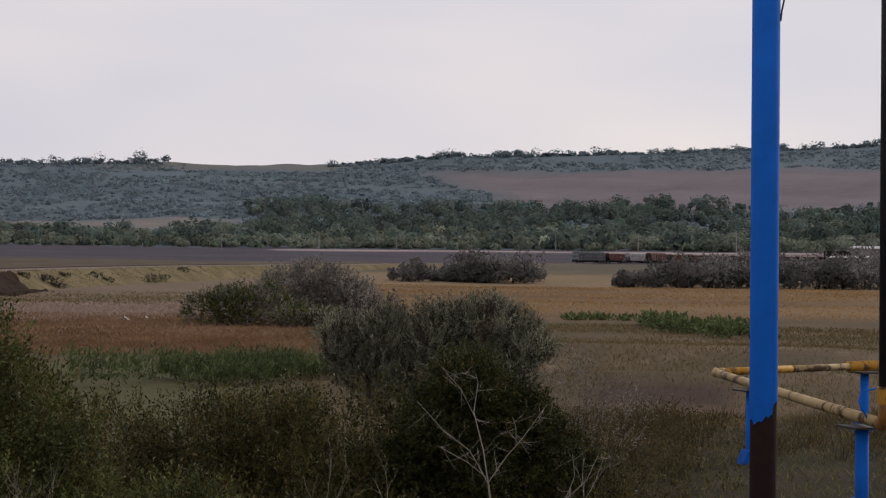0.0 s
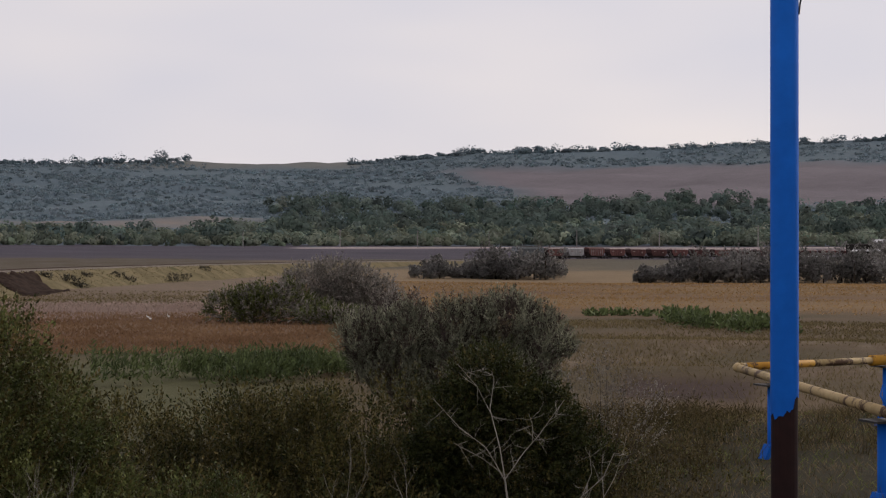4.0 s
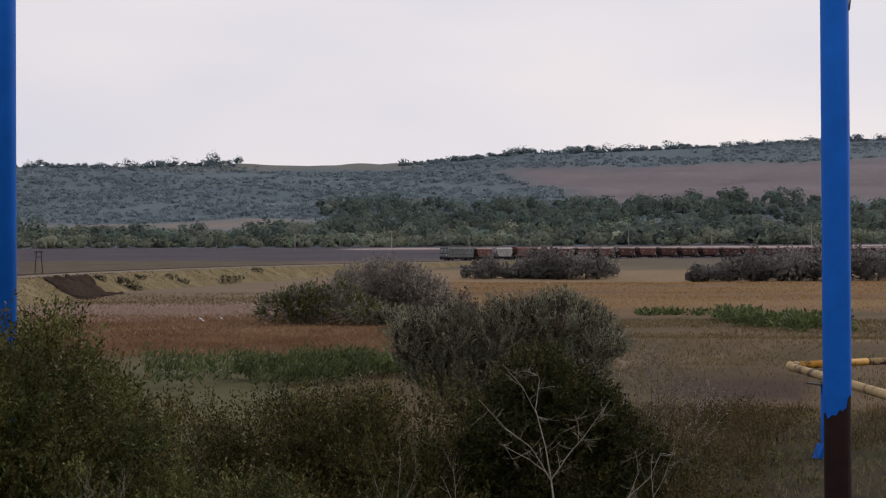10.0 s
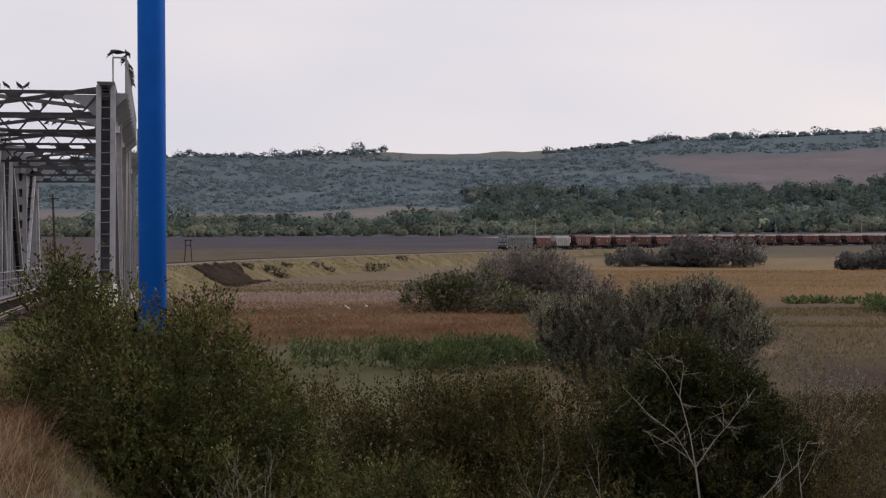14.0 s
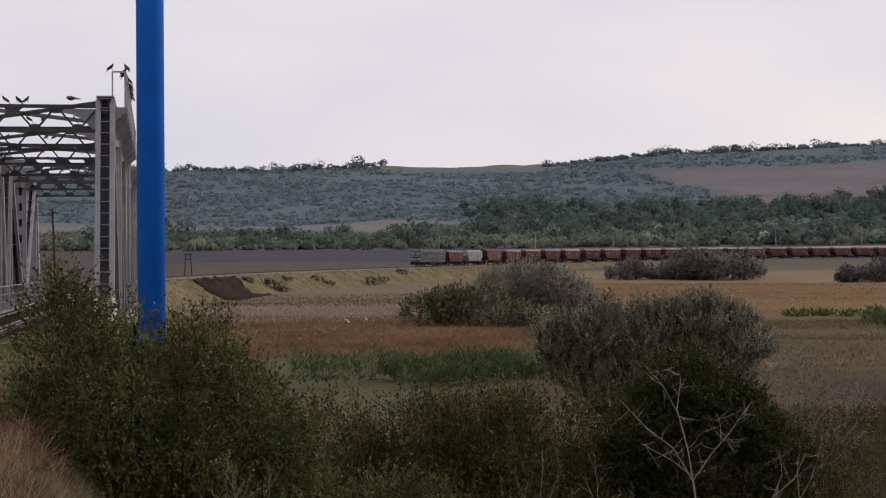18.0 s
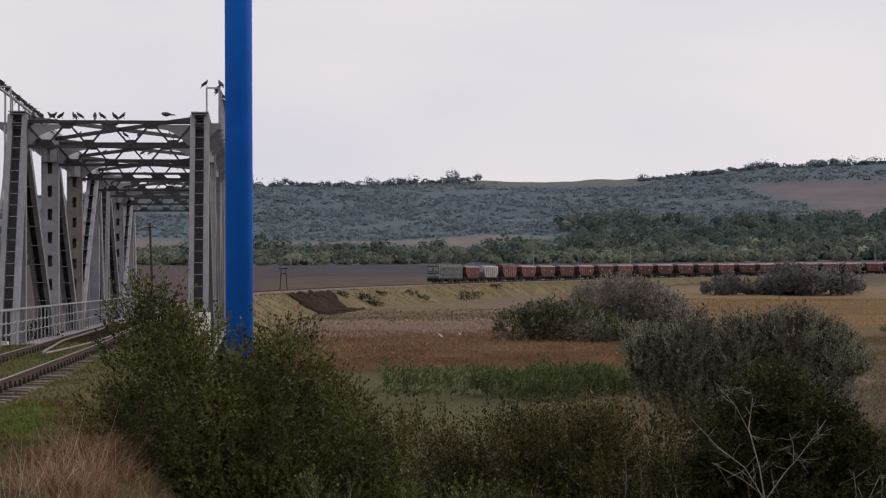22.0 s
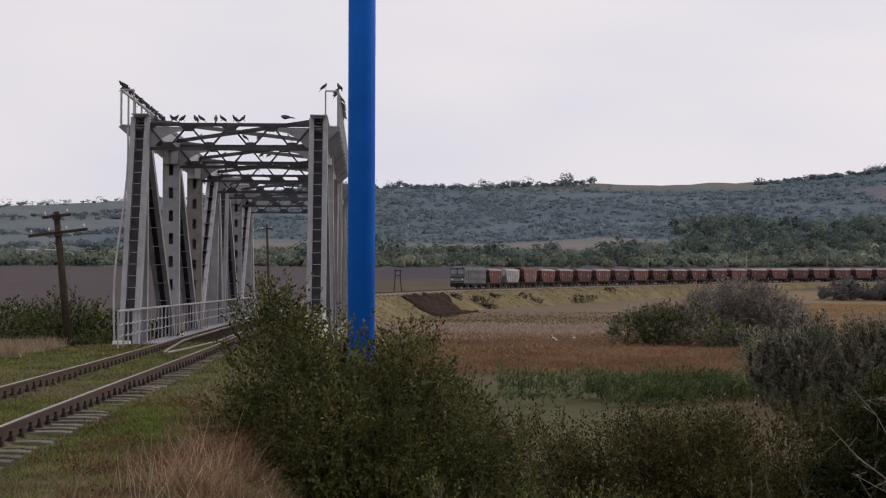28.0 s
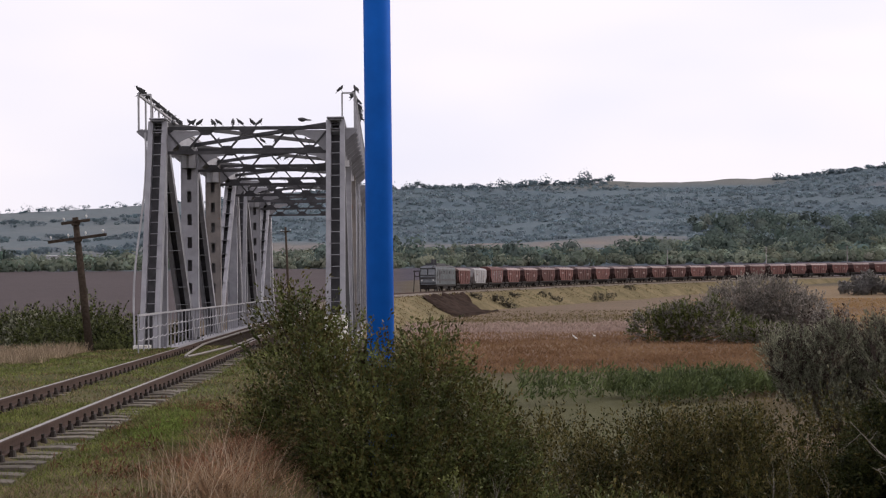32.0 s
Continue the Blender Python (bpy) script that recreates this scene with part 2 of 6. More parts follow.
GRASS_DRY = material("dry_straw_grass", (0.080, 0.060, 0.032), (0.255, 0.195, 0.118), 1.2, 0.9, 0, 0, 0.25, island=0.6, through_leaf=0.2)
GRASS_GREEN = material("short_green_grass", (0.048, 0.062, 0.015), (0.185, 0.205, 0.058), 1.2, 0.8, 0, 0, 0.3, island=0.6, through_leaf=0.25)
STRAW_PINK = material("tall_tawny_straw", (0.115, 0.068, 0.040), (0.390, 0.265, 0.165), 1.5, 0.9, 0, 0, 0.3, island=0.5, through_leaf=0.25)
# woodland green, lightened and greyed in its colour for distance haze
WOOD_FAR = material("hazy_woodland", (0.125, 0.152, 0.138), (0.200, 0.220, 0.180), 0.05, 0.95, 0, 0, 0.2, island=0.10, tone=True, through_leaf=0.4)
# far scrub green, with distance haze put in as blue
WOOD_HILL = material("haze_blued_hill_scrub", (0.152, 0.198, 0.226), (0.188, 0.234, 0.258), 0.03, 0.95, 0, 0, 0.2, island=0.04, tone=True, through_leaf=0.45)
BANK_GRASS = material("olive_tan_rough_grass", (0.098, 0.080, 0.039), (0.178, 0.138, 0.074), 0.25, 0.9, 0, 0, 0.3, island=0.25, through_leaf=0.35)
SHRUB_FAR = material("grey_green_field_shrub", (0.150, 0.145, 0.140), (0.270, 0.256, 0.238), 0.5, 0.95, 0, 0, 0.25, island=0.25, each=0.35, through_leaf=0.35)
RUSSET = material("russet_dying_grass", (0.085, 0.040, 0.022), (0.270, 0.140, 0.085), 2.0, 0.9, 0, 0, 0.3, island=0.6, through_leaf=0.25)
PALESTALK = material("pale_dry_stalk", (0.26, 0.20, 0.135), (0.46, 0.37, 0.27), 2.0, 0.9, 0, 0, 0.2, island=0.4, through_leaf=0.25)
FRESH = material("fresh_green_grass", (0.050, 0.074, 0.015), (0.180, 0.228, 0.052), 1.5, 0.8, 0, 0, 0.3, island=0.5, through_leaf=0.3)
ROOFTIN = material("pale_tin_roof", (0.26, 0.26, 0.27), (0.38, 0.375, 0.38), 1.5, 0.6, 0.1, 0.05, 0.15)
SHEDDARK = material("dark_shed_boards", (0.020, 0.018, 0.018), (0.05, 0.045, 0.042), 2, 0.9, 0, 0.2, 0.2)
MASONRY = material("grey_masonry", (0.20, 0.19, 0.19), (0.32, 0.30, 0.29), 1.5, 0.9, 0, 0.2, 0.2, each=0.2)


# ---- mesh helpers ----
class Shape:
    """Collects points and faces of one mesh."""

    def __init__(self):
        self.v, self.f, self.n = [], [], 0

    def add(self, pts, faces):
        self.v.append(np.asarray(pts, float).reshape(-1, 3))
        self.f.extend([tuple(i + self.n for i in f) for f in faces])
        self.n += len(self.v[-1])
        return self

    def box(self, c, s, m=None, taper=1.0, bevel=0.0):
        x, y, z = (a / 2 for a in s)
        if bevel:
            b = min(bevel, x * 0.8, y * 0.8)
            ring = [(x, y - b), (x - b, y), (b - x, y), (-x, y - b), (-x, b - y), (b - x, -y), (x - b, -y), (x, b - y)]
            p = np.array([(a, b2, -z) for a, b2 in ring] + [(a * taper, b2 * taper, z) for a, b2 in ring])
            f = [tuple(range(7, -1, -1)), tuple(range(8, 16))] + [(i, (i + 1) % 8, 8 + (i + 1) % 8, 8 + i) for i in range(8)]
        else:
            p = np.array([(i * x * (taper if k > 0 else 1), j * y * (taper if k > 0 else 1), k * z) for k in (-1, 1) for j in (-1, 1) for i in (-1, 1)])
            f = [(0, 2, 3, 1), (4, 5, 7, 6), (0, 1, 5, 4), (1, 3, 7, 5), (3, 2, 6, 7), (2, 0, 4, 6)]
        if m is not None:
            p = p @ np.array(m.to_3x3()).T
        return self.add(p + np.asarray(c, float), f)

    def beam(self, a, b, w, h, bevel=0.0):
        """A bar of section w across, h deep, from a to b."""
        a, b = Vector(a), Vector(b)
        d = b - a
        q = d.to_track_quat("Z", "Y").to_matrix()
        return self.box((a + b) / 2, (w, h, d.length), q.to_4x4(), bevel=bevel)

    def tube(self, pts, radii, n=10, caps=True):
        pts = np.asarray(pts, float)
        radii = np.broadcast_to(radii, len(pts))
        d = np.gradient(pts, axis=0)
        d /= np.linalg.norm(d, axis=1)[:, None] + 1e-12
        ref = np.array([0, 0, 1.0]) if abs(d[0, 2]) < 0.9 else np.array([1.0, 0, 0])
        u = np.cross(d, ref)
        u /= np.linalg.norm(u, axis=1)[:, None] + 1e-12
        w = np.cross(d, u)
        a = np.arange(n) * 2 * np.pi / n
        p = pts[:, None] + radii[:, None, None] * (np.cos(a)[None, :, None] * u[:, None] + np.sin(a)[None, :, None] * w[:, None])
        f = [(i * n + j, i * n + (j + 1) % n, (i + 1) * n + (j + 1) % n, (i + 1) * n + j) for i in range(len(pts) - 1) for j in range(n)]
        if caps:
            f += [tuple(range(n - 1, -1, -1)), tuple((len(pts) - 1) * n + j for j in range(n))]
        return self.add(p.reshape(-1, 3), f)

    def prism(self, outline, axis, lo, hi):
        """Extrude a closed outline of (a, b) along an axis."""
        k = len(outline)
        put = {"x": lambda a, b, c: (c, a, b), "y": lambda a, b, c: (a, c, b), "z": lambda a, b, c: (a, b, c)}[axis]
        p = [put(a, b, c) for c in (lo, hi) for a, b in outline]
        f = [tuple(range(k - 1, -1, -1)), tuple(range(k, 2 * k))] + [(i, (i + 1) % k, k + (i + 1) % k, k + i) for i in range(k)]
        return self.add(p, f)

    def data(self, name, mat, smooth=False):
        me = bpy.data.meshes.new(name)
        v = np.concatenate(self.v) if self.v else np.zeros((0, 3))
        me.from_pydata(v.tolist(), [], self.f)
        me.materials.append(mat)
        if smooth:
            me.shade_smooth()
        me.update()
        return me


def part(name, shape, mat, parent, label="", smooth=False):
    """One mesh object under a thing or a part."""
    ob = new(name, shape if isinstance(shape, bpy.types.Mesh) else shape.data(name, mat, smooth))
    ob.parent = parent
    return tagged(ob, label)


def thing(name, m, label, category, group=""):
    ob = new(name)
    ob.empty_display_size = 0.2
    ob.matrix_basis = m
    return tagged(ob, label, category, group)


def quads(name, p, mat, tones=None, swell=None):
    """A mesh of loose quads from points shaped (n, 4, 3); tones: a colour factor for each quad; swell: the direction in which the foliage bulges there, for soft shading."""
    me = bpy.data.meshes.new(name)
    n = len(p)
    if swell is not None:
        face = np.cross(p[:, 1] - p[:, 0], p[:, 2] - p[:, 0])
        back = (face * swell).sum(1) < 0
        p = np.where(back[:, None, None], p[:, ::-1], p)
    me.vertices.add(4 * n)
    me.vertices.foreach_set("co", np.asarray(p, np.float32).ravel())
    me.loops.add(4 * n)
    me.loops.foreach_set("vertex_index", np.arange(4 * n, dtype=np.int32))
    me.polygons.add(n)
    me.polygons.foreach_set("loop_start", np.arange(0, 4 * n, 4, dtype=np.int32))
    if tones is not None:
        att = me.attributes.new("tone", "FLOAT_COLOR", "POINT")
        att.data.foreach_set("color", np.repeat(np.concatenate([tones, np.ones((n, 1))], 1), 4, 0).astype(np.float32).ravel())
    me.materials.append(mat)
    me.update(calc_edges=True)
    if swell is not None:
        att = me.attributes.new("custom_normal", "FLOAT_VECTOR", "POINT")
        att.data.foreach_set("vector", np.repeat(unit(swell), 4, 0).astype(np.float32).ravel())
        me.update()
    return me


def bulge(q, rise=0.7):
    """Directions out of the middle of a crown and upwards."""
    c = q.mean(1)
    d = (c - c.mean(0)) / (c.std(0) + 1e-6)
    return unit(d * 0.6 + np.array([0, 0, rise]))


def unit(a):
    return a / (np.linalg.norm(a, axis=-1, keepdims=True) + 1e-9)


def leaves(rng, at, along, length, width, cup=0.0):
    """Diamond leaves at points, growing roughly along given directions."""
    n = len(at)
    d = unit(along + rng.normal(0, 0.55, (n, 3)))
    s = unit(np.cross(d, rng.normal(0, 1, (n, 3))))
    k = rng.uniform(0.65, 1.3, (n, 1))
    ln, w = length * k, width * k
    return np.stack([at, at + d * ln * 0.5 + s * w * 0.5, at + d * ln, at + d * ln * 0.5 - s * w * 0.5], 1)


def crown(rng, lobes, sprigs, per, sprig_len, length, width, up=0.7, core=0.5):
    """Leaves set along sprigs that grow out of a few lobes (x, y, z, rx, ry, rz)."""
    lobes = np.asarray(lobes, float)
    wt = lobes[:, 3] * lobes[:, 5] + lobes[:, 4] * lobes[:, 3]
    pick = rng.choice(len(lobes), sprigs, p=wt / wt.sum())
    d = unit(rng.normal(0, 1, (sprigs, 3)))
    r = rng.uniform(core, 1.0, (sprigs, 1)) ** 0.7
    base = lobes[pick, :3] + d * lobes[pick, 3:] * r
    go = unit(d + np.array([0, 0, up]) + rng.normal(0, 0.35, (sprigs, 3)))
    ln = sprig_len * rng.uniform(0.5, 1.25, (sprigs, 1, 1))
    t = (np.arange(per) + 0.5)[None, :, None] / per
    at = base[:, None] + go[:, None] * ln * t + rng.normal(0, 0.03 * sprig_len, (sprigs, per, 3))
    return leaves(rng, at.reshape(-1, 3), np.repeat(go, per, 0), length, width)


def blades(rng, x, y, z, height, width, lean=0.35):
    """Grass blades: narrow upright quads."""
    n = len(x)
    base = np.stack([x, y, z], -1)
    a = rng.uniform(0, 2 * np.pi, n)
    s = np.stack([np.cos(a), np.sin(a), 0 * a], -1) * width * 0.5
    tip = np.stack([rng.normal(0, lean, n), rng.normal(0, lean, n), np.ones(n)], -1) * (height * rng.uniform(0.45, 1.2, n))[:, None]
    return np.stack([base - s, base + s, base + tip + s * 0.25, base + tip - s * 0.25], 1)


def polar(az, d):
    """Ground plan from a bearing (degrees to the right of the bridge's line) and a distance."""
    return d * np.sin(np.radians(az)), d * np.cos(np.radians(az))


# The masts, pipes and shrubs beyond the verge are drawn up on a plan at 1 : 1.9 about the eye's spot; SETOUT brings them to full size.
PLAN = 1.9
SETOUT = Matrix.Translation(EYE) @ Matrix.Scale(PLAN, 4) @ Matrix.Translation([-v for v in EYE])


def set_out(q):
    """The same for points."""
    return np.asarray(EYE) + PLAN * (q - np.asarray(EYE))


def plan_gz(x, y):
    """Height of the ground on that plan."""
    return EYE[2] + (gz(PLAN * np.asarray(x), PLAN * np.asarray(y)) - EYE[2]) / PLAN


# ---- the line of the track: straight over the bridge, then a long curve ----
TRACK_X, CURVE_Y, CURVE_R, CURVE_A = -4.4, 178.5, 483.0, radians(82)


def track(s):
    """Plan, height of the rail head and heading (degrees to the left of north is negative) at s metres past the start of the curve."""
    a = np.clip(s, 0, CURVE_R * CURVE_A) / CURVE_R
    e = np.maximum(s - CURVE_R * CURVE_A, 0)
    x = TRACK_X + CURVE_R * (1 - np.cos(a)) + e * np.sin(CURVE_A)
    y = CURVE_Y + CURVE_R * np.sin(a) + e * np.cos(CURVE_A) + np.minimum(s, 0)
    z = np.interp(s, [-60, -20, 60, 116, 200, 300, 400, 520, 1200], [0, 0.0, 0.25, 0.5, 1.1, 2.0, 3.0, 3.9, 5.0])
    return x, y, z, a


# ---- ground: one sheet from the camera's feet to the horizon ----
RIDGE = ([-180, -60, -14, -9, -7, -3, 0, 8, 14, 18, 22, 28, 33, 60, 180], [60, 100, 128, 142, 150, 170, 172, 179, 181, 198, 203, 213, 220, 200, 60])


def smooth(a, b, x):
    t = np.clip((x - a) / (b - a), 0, 1)
    return t * t * (3 - 2 * t)


def wave(x, y, k, seed=0.0):
    """Cheap smooth unevenness."""
    return (np.sin(x * k + seed) * np.cos(y * k * 1.3 + 2 * seed) + 0.6 * np.sin(x * k * 2.3 + y * k * 1.7 + seed * 3) + 0.4 * np.cos(y * k * 3.1 - x * k * 2.9 + seed)) / 2


def gz(x, y):
    """Height of the ground."""
    x, y = np.asarray(x, float), np.asarray(y, float)
    d = np.hypot(x, y)
    az = np.degrees(np.arctan2(x, y))
    ridge = np.interp(az, *RIDGE)
    knots = [0, 250, 420, 500, 600, 700, 950, 1050]
    far_d = np.where(az < -5.5, 3800.0, 2600.0)
    low = np.interp(d, knots, [-3.4, -3.4, -2.6, -0.6, 2.4, 4.6, 11.5, 15.0])
    u = np.clip((d - 1050) / (far_d - 1050), 0, 1.6)
    e = 38 + (ridge - 38) * np.interp(u, [0, 0.2, 0.45, 0.75, 1.0, 1.1, 1.6], [0, 0.20, 0.42, 0.74, 1.0, 0.96, 0.7])
    z = np.where(d > 1050, 1.58 + e * d / 2974, low)
    z = z + wave(x, y, 0.02, 1.0) * np.clip((d - 30) / 400, 0, 1) * np.where(d > 1050, 4.0, 0.35)
    z = z + wave(x, y, 0.006, 2.0) * np.clip((d - 1100) / 800, 0, 1) * 9.0 * np.clip((far_d * 0.93 - d) / 500, 0, 1)
    z = z + np.exp(-((d - 70 - 2 * wave(x, y, 0.1, 1)) / 5.0) ** 2) * smooth(20, 22.5, az) * smooth(30, 27, az) * 0.7 + np.exp(-((d - 100) / 8.0) ** 2) * smooth(19.5, 21, az) * smooth(36, 30, az) * 0.5
    # the level ground by the track, the lower terrace of the gas pipes beside it, and their bank
    edge = np.interp(x, [-60, -16, -12, -2.5, -0.9, 1.9, 8.0, 11.4, 57], [30, 46, 50, 50, 34, 15.2, 14.3, 31, 36])
    wide = np.interp(x, [-2.5, 1.9], [8.0, 15.0])
    out = x - np.interp(y, [0, 5, 11], [1.1, 0.5, -0.35])
    top = np.interp(x, [-60, -12, -6.6, -5.8, -5.3, -5.0, -3.9, -3.65, -3.2, -2.9, -1], [-0.7, -0.35, -0.20, -0.17, -0.21, -0.145, -0.145, -0.21, -0.21, -0.15, -0.12])
    top = top + np.interp(out, [-1.05, -0.8, -0.3, 0.4, 1.2, 2.4, 6.0, 57], [0, -0.04, -0.38, -0.95, -1.25, -1.45, -1.64, -1.60])
    top = top + np.where((x > -6) & (x < -3), 0.018, 0.04) * wave(x, y, 1.1, 3)
    t = smooth(0, 1, (y - edge) / wide)
    near = top * (1 - t) + z * t
    return np.where(d < 120, near, z)


def zone_colour(x, y):
    """Soil and turf colours by place; the far hills carry a haze tint."""
    d = np.hypot(x, y)
    az = np.degrees(np.arctan2(x, y))
    w1, w2, w3 = wave(x, y, 0.045, 5), wave(x, y, 0.13, 6), wave(x, y, 0.55, 7)
    dd = d * (1 + 0.04 * w1 + 0.03 * w2)

    def mix(a, b, t):
        return a + (b - a) * np.clip(t, 0, 1)[..., None]
    turf = np.array([0.15, 0.135, 0.052]) + 0 * d[..., None]
    straw = np.array([0.27, 0.195, 0.115])
    c = mix(turf, np.array([0.11, 0.125, 0.038]), 0.5 + 0.7 * w3)
    c = mix(c, straw, smooth(0.0, 0.8, w2 + 0.25 * w3) * 0.8)
    c = mix(c, np.array([0.20, 0.140, 0.080]), smooth(-2.8, -1.8, x) * smooth(3.0, 1.0, x) * smooth(40, 30, y) * np.clip(0.45 + 0.5 * w3, 0, 0.8))
    c = mix(c, np.array([0.046, 0.038, 0.017]) * (1 + 0.45 * w3[..., None]), smooth(1.0, 3.5, x))
    # the valley floor
    floor = mix(np.array([0.124, 0.094, 0.044]) + 0 * c, np.array([0.200, 0.134, 0.072]), 0.5 + 0.6 * w2 + 0.5 * wave(x * 0.4, y, 0.16, 3))
    floor = mix(floor, np.array([0.088, 0.056, 0.042]), smooth(22.6, 23.6, az + 0.5 * w3) * smooth(28.2, 27, az) * smooth(60, 63, dd) * smooth(69, 66.5, dd))
    floor = mix(floor, np.array([0.27, 0.205, 0.125]), 0.8 * smooth(1.0, 0.4, np.abs(d - 82 - 5 * np.sin(az * 0.7))) * smooth(19, 20, az) + 0.7 * smooth(0.9, 0.35, np.abs(d - 93 - 7 * np.sin(az * 0.45 + 1))) * smooth(19, 20, az))
    floor = mix(floor, np.array([0.140, 0.135, 0.058]), smooth(15, 9, az) * smooth(95, 85, dd))
    rust = mix(np.array([0.30, 0.195, 0.115]) + 0 * c, np.array([0.185, 0.100, 0.055]), 0.5 + 0.9 * wave(x * 0.45, y, 0.09, 5))
    floor = mix(floor, rust, smooth(14, 11.5, az) * smooth(-3.0, -1.0, az) * smooth(96, 106, dd))
    floor = mix(floor, np.array([0.33, 0.235, 0.190]), smooth(10.4, 9.0, az) * smooth(-1.5, 0, az) * smooth(146 + 2.2 * (az - 4) - 6, 146 + 2.2 * (az - 4) + 12, d + 9 * wave(x, y, 0.06, 3)) * smooth(222, 205, dd))
    gold = mix(np.array([0.295, 0.186, 0.080]) + 0 * c, np.array([0.215, 0.128, 0.060]), 0.5 + 0.8 * wave(x, y, 0.028, 9))
    floor = mix(floor, gold, smooth(10, 13, az) * smooth(165, 185, dd))
    floor = mix(floor, np.array([0.33, 0.235, 0.125]), smooth(395, 420, dd) * smooth(10, 13, az))
    floor = mix(floor, np.array([0.26, 0.190, 0.118]), smooth(14, 11, az) * smooth(185, 205, dd))
    floor = mix(floor, np.array([0.145, 0.115, 0.072]) + 0.03 * w2[..., None], smooth(12, 10, az) * smooth(-25, 0, d - 275 - 18 * np.clip(az, -3, 12)))
    floor = mix(floor, np.array([0.16, 0.135, 0.085]), smooth(500, 540, dd) * smooth(10, 14, az))
    c = mix(c, floor, smooth(22, 40, np.where(x < -1, y - 30, d - 17)))
    # ploughed land beyond the line, a pale dirt road, then scrubby hills
    c = mix(c, mix(np.array([0.082, 0.070, 0.086]) + 0 * c, np.array([0.110, 0.094, 0.108]), 0.5 + w1), smooth(640, 660, dd) * smooth(-40, -30, az))
    c = mix(c, np.array([0.120, 0.095, 0.088]), smooth(230, 300, dd) * smooth(1.5, 0.5, az))
    c = mix(c, np.array([0.62, 0.50, 0.43]), smooth(895, 905, d) * smooth(950, 935, d) * smooth(11.5, 12.3, az))
    # blue-grey distance haze is mixed straight into the hill colours
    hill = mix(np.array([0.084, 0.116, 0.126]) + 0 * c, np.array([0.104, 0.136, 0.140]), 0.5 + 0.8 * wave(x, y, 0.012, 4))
    hill = mix(hill, np.array([0.215, 0.175, 0.135]), smooth(1320, 1360, d) * smooth(1560, 1500, d) * smooth(12.5, 9, az) * (0.6 + 0.4 * w1))
    field = smooth(18.5, 21, az + (d - 1900) * 0.006) * smooth(1620, 1700, d + 4 * (30 - az)) * smooth(2290, 2230, d + 6 * (az - 30))
    hill = mix(hill, np.array([0.146, 0.126, 0.126]) * (1 + 0.2 * wave(x, y, 0.02, 3)[..., None]), field)
    hill = mix(hill, np.array([0.135, 0.135, 0.112]), smooth(2490, 2530, d) * smooth(2.0, 8.5, az) * smooth(15, 13.5, az))
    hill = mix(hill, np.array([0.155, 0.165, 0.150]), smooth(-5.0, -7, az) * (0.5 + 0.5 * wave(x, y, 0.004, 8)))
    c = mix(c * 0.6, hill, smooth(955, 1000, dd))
    # all land toned down, with a slight haze blue kept in
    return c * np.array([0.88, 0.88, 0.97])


def ground():
    az = np.radians(np.concatenate([np.arange(-180, -16, 4.0), np.arange(-16, 38, 0.22), np.arange(38, 180, 4.0)]))
    d = np.concatenate([[1e-5, 0.4], np.geomspace(0.8, 6000, 330)])
    D, A = np.meshgrid(d, az, indexing="ij")
    X, Y = D * np.sin(A), D * np.cos(A)
    Z = gz(X, Y)
    nr, na = D.shape
    i = np.arange(nr * na).reshape(nr, na)
    j = np.roll(i, -1, 1)
    f = np.stack([i[:-1], j[:-1], j[1:], i[1:]], -1).reshape(-1, 4)
    me = bpy.data.meshes.new("ground")
    me.vertices.add(nr * na)
    me.vertices.foreach_set("co", np.stack([X, Y, Z], -1).astype(np.float32).ravel())
    me.loops.add(f.size)
    me.loops.foreach_set("vertex_index", f.astype(np.int32).ravel()[::-1].copy())
    me.polygons.add(len(f))
    me.polygons.foreach_set("loop_start", np.arange(0, f.size, 4, dtype=np.int32))
    att = me.attributes.new("soil", "FLOAT_COLOR", "POINT")
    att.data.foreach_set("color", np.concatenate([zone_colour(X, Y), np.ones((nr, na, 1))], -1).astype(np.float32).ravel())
    m = bpy.data.materials.new("turf_and_soil")
    m.use_nodes = True
    n, l = m.node_tree.nodes, m.node_tree.links
    a = n.new("ShaderNodeAttribute")
    a.attribute_name = "soil"
    co = n.new("ShaderNodeTexCoord")
    col = a.outputs["Color"]
    for scale, amount in ((0.05, 0.25), (0.6, 0.35), (7.0, 0.45)):
        t = n.new("ShaderNodeTexNoise")
        t.inputs["Scale"].default_value, t.inputs["Detail"].default_value, t.inputs["Roughness"].default_value = scale, 6.0, 0.65
        l.new(co.outputs["Object"], t.inputs["Vector"])
        col = vary(n, l, col, t.outputs["Fac"], amount)
    l.new(col, n["Principled BSDF"].inputs["Base Color"])
    n["Principled BSDF"].inputs["Roughness"].default_value = 0.95
    n["Principled BSDF"].inputs["Specular IOR Level"].default_value = 0.1
    b = n.new("ShaderNodeBump")
    b.inputs["Strength"].default_value, b.inputs["Distance"].default_value = 0.5, 0.08
    l.new(t.outputs["Fac"], b.inputs["Height"])
    l.new(b.outputs["Normal"], n["Principled BSDF"].inputs["Normal"])
    me.materials.append(m)
    me.update(calc_edges=True)
    me.validate()
    me.shade_smooth()
    return tagged(new("ground", me), "grassy embankment, valley fields and scrubby hills", "ground", kind="structure")


ground()


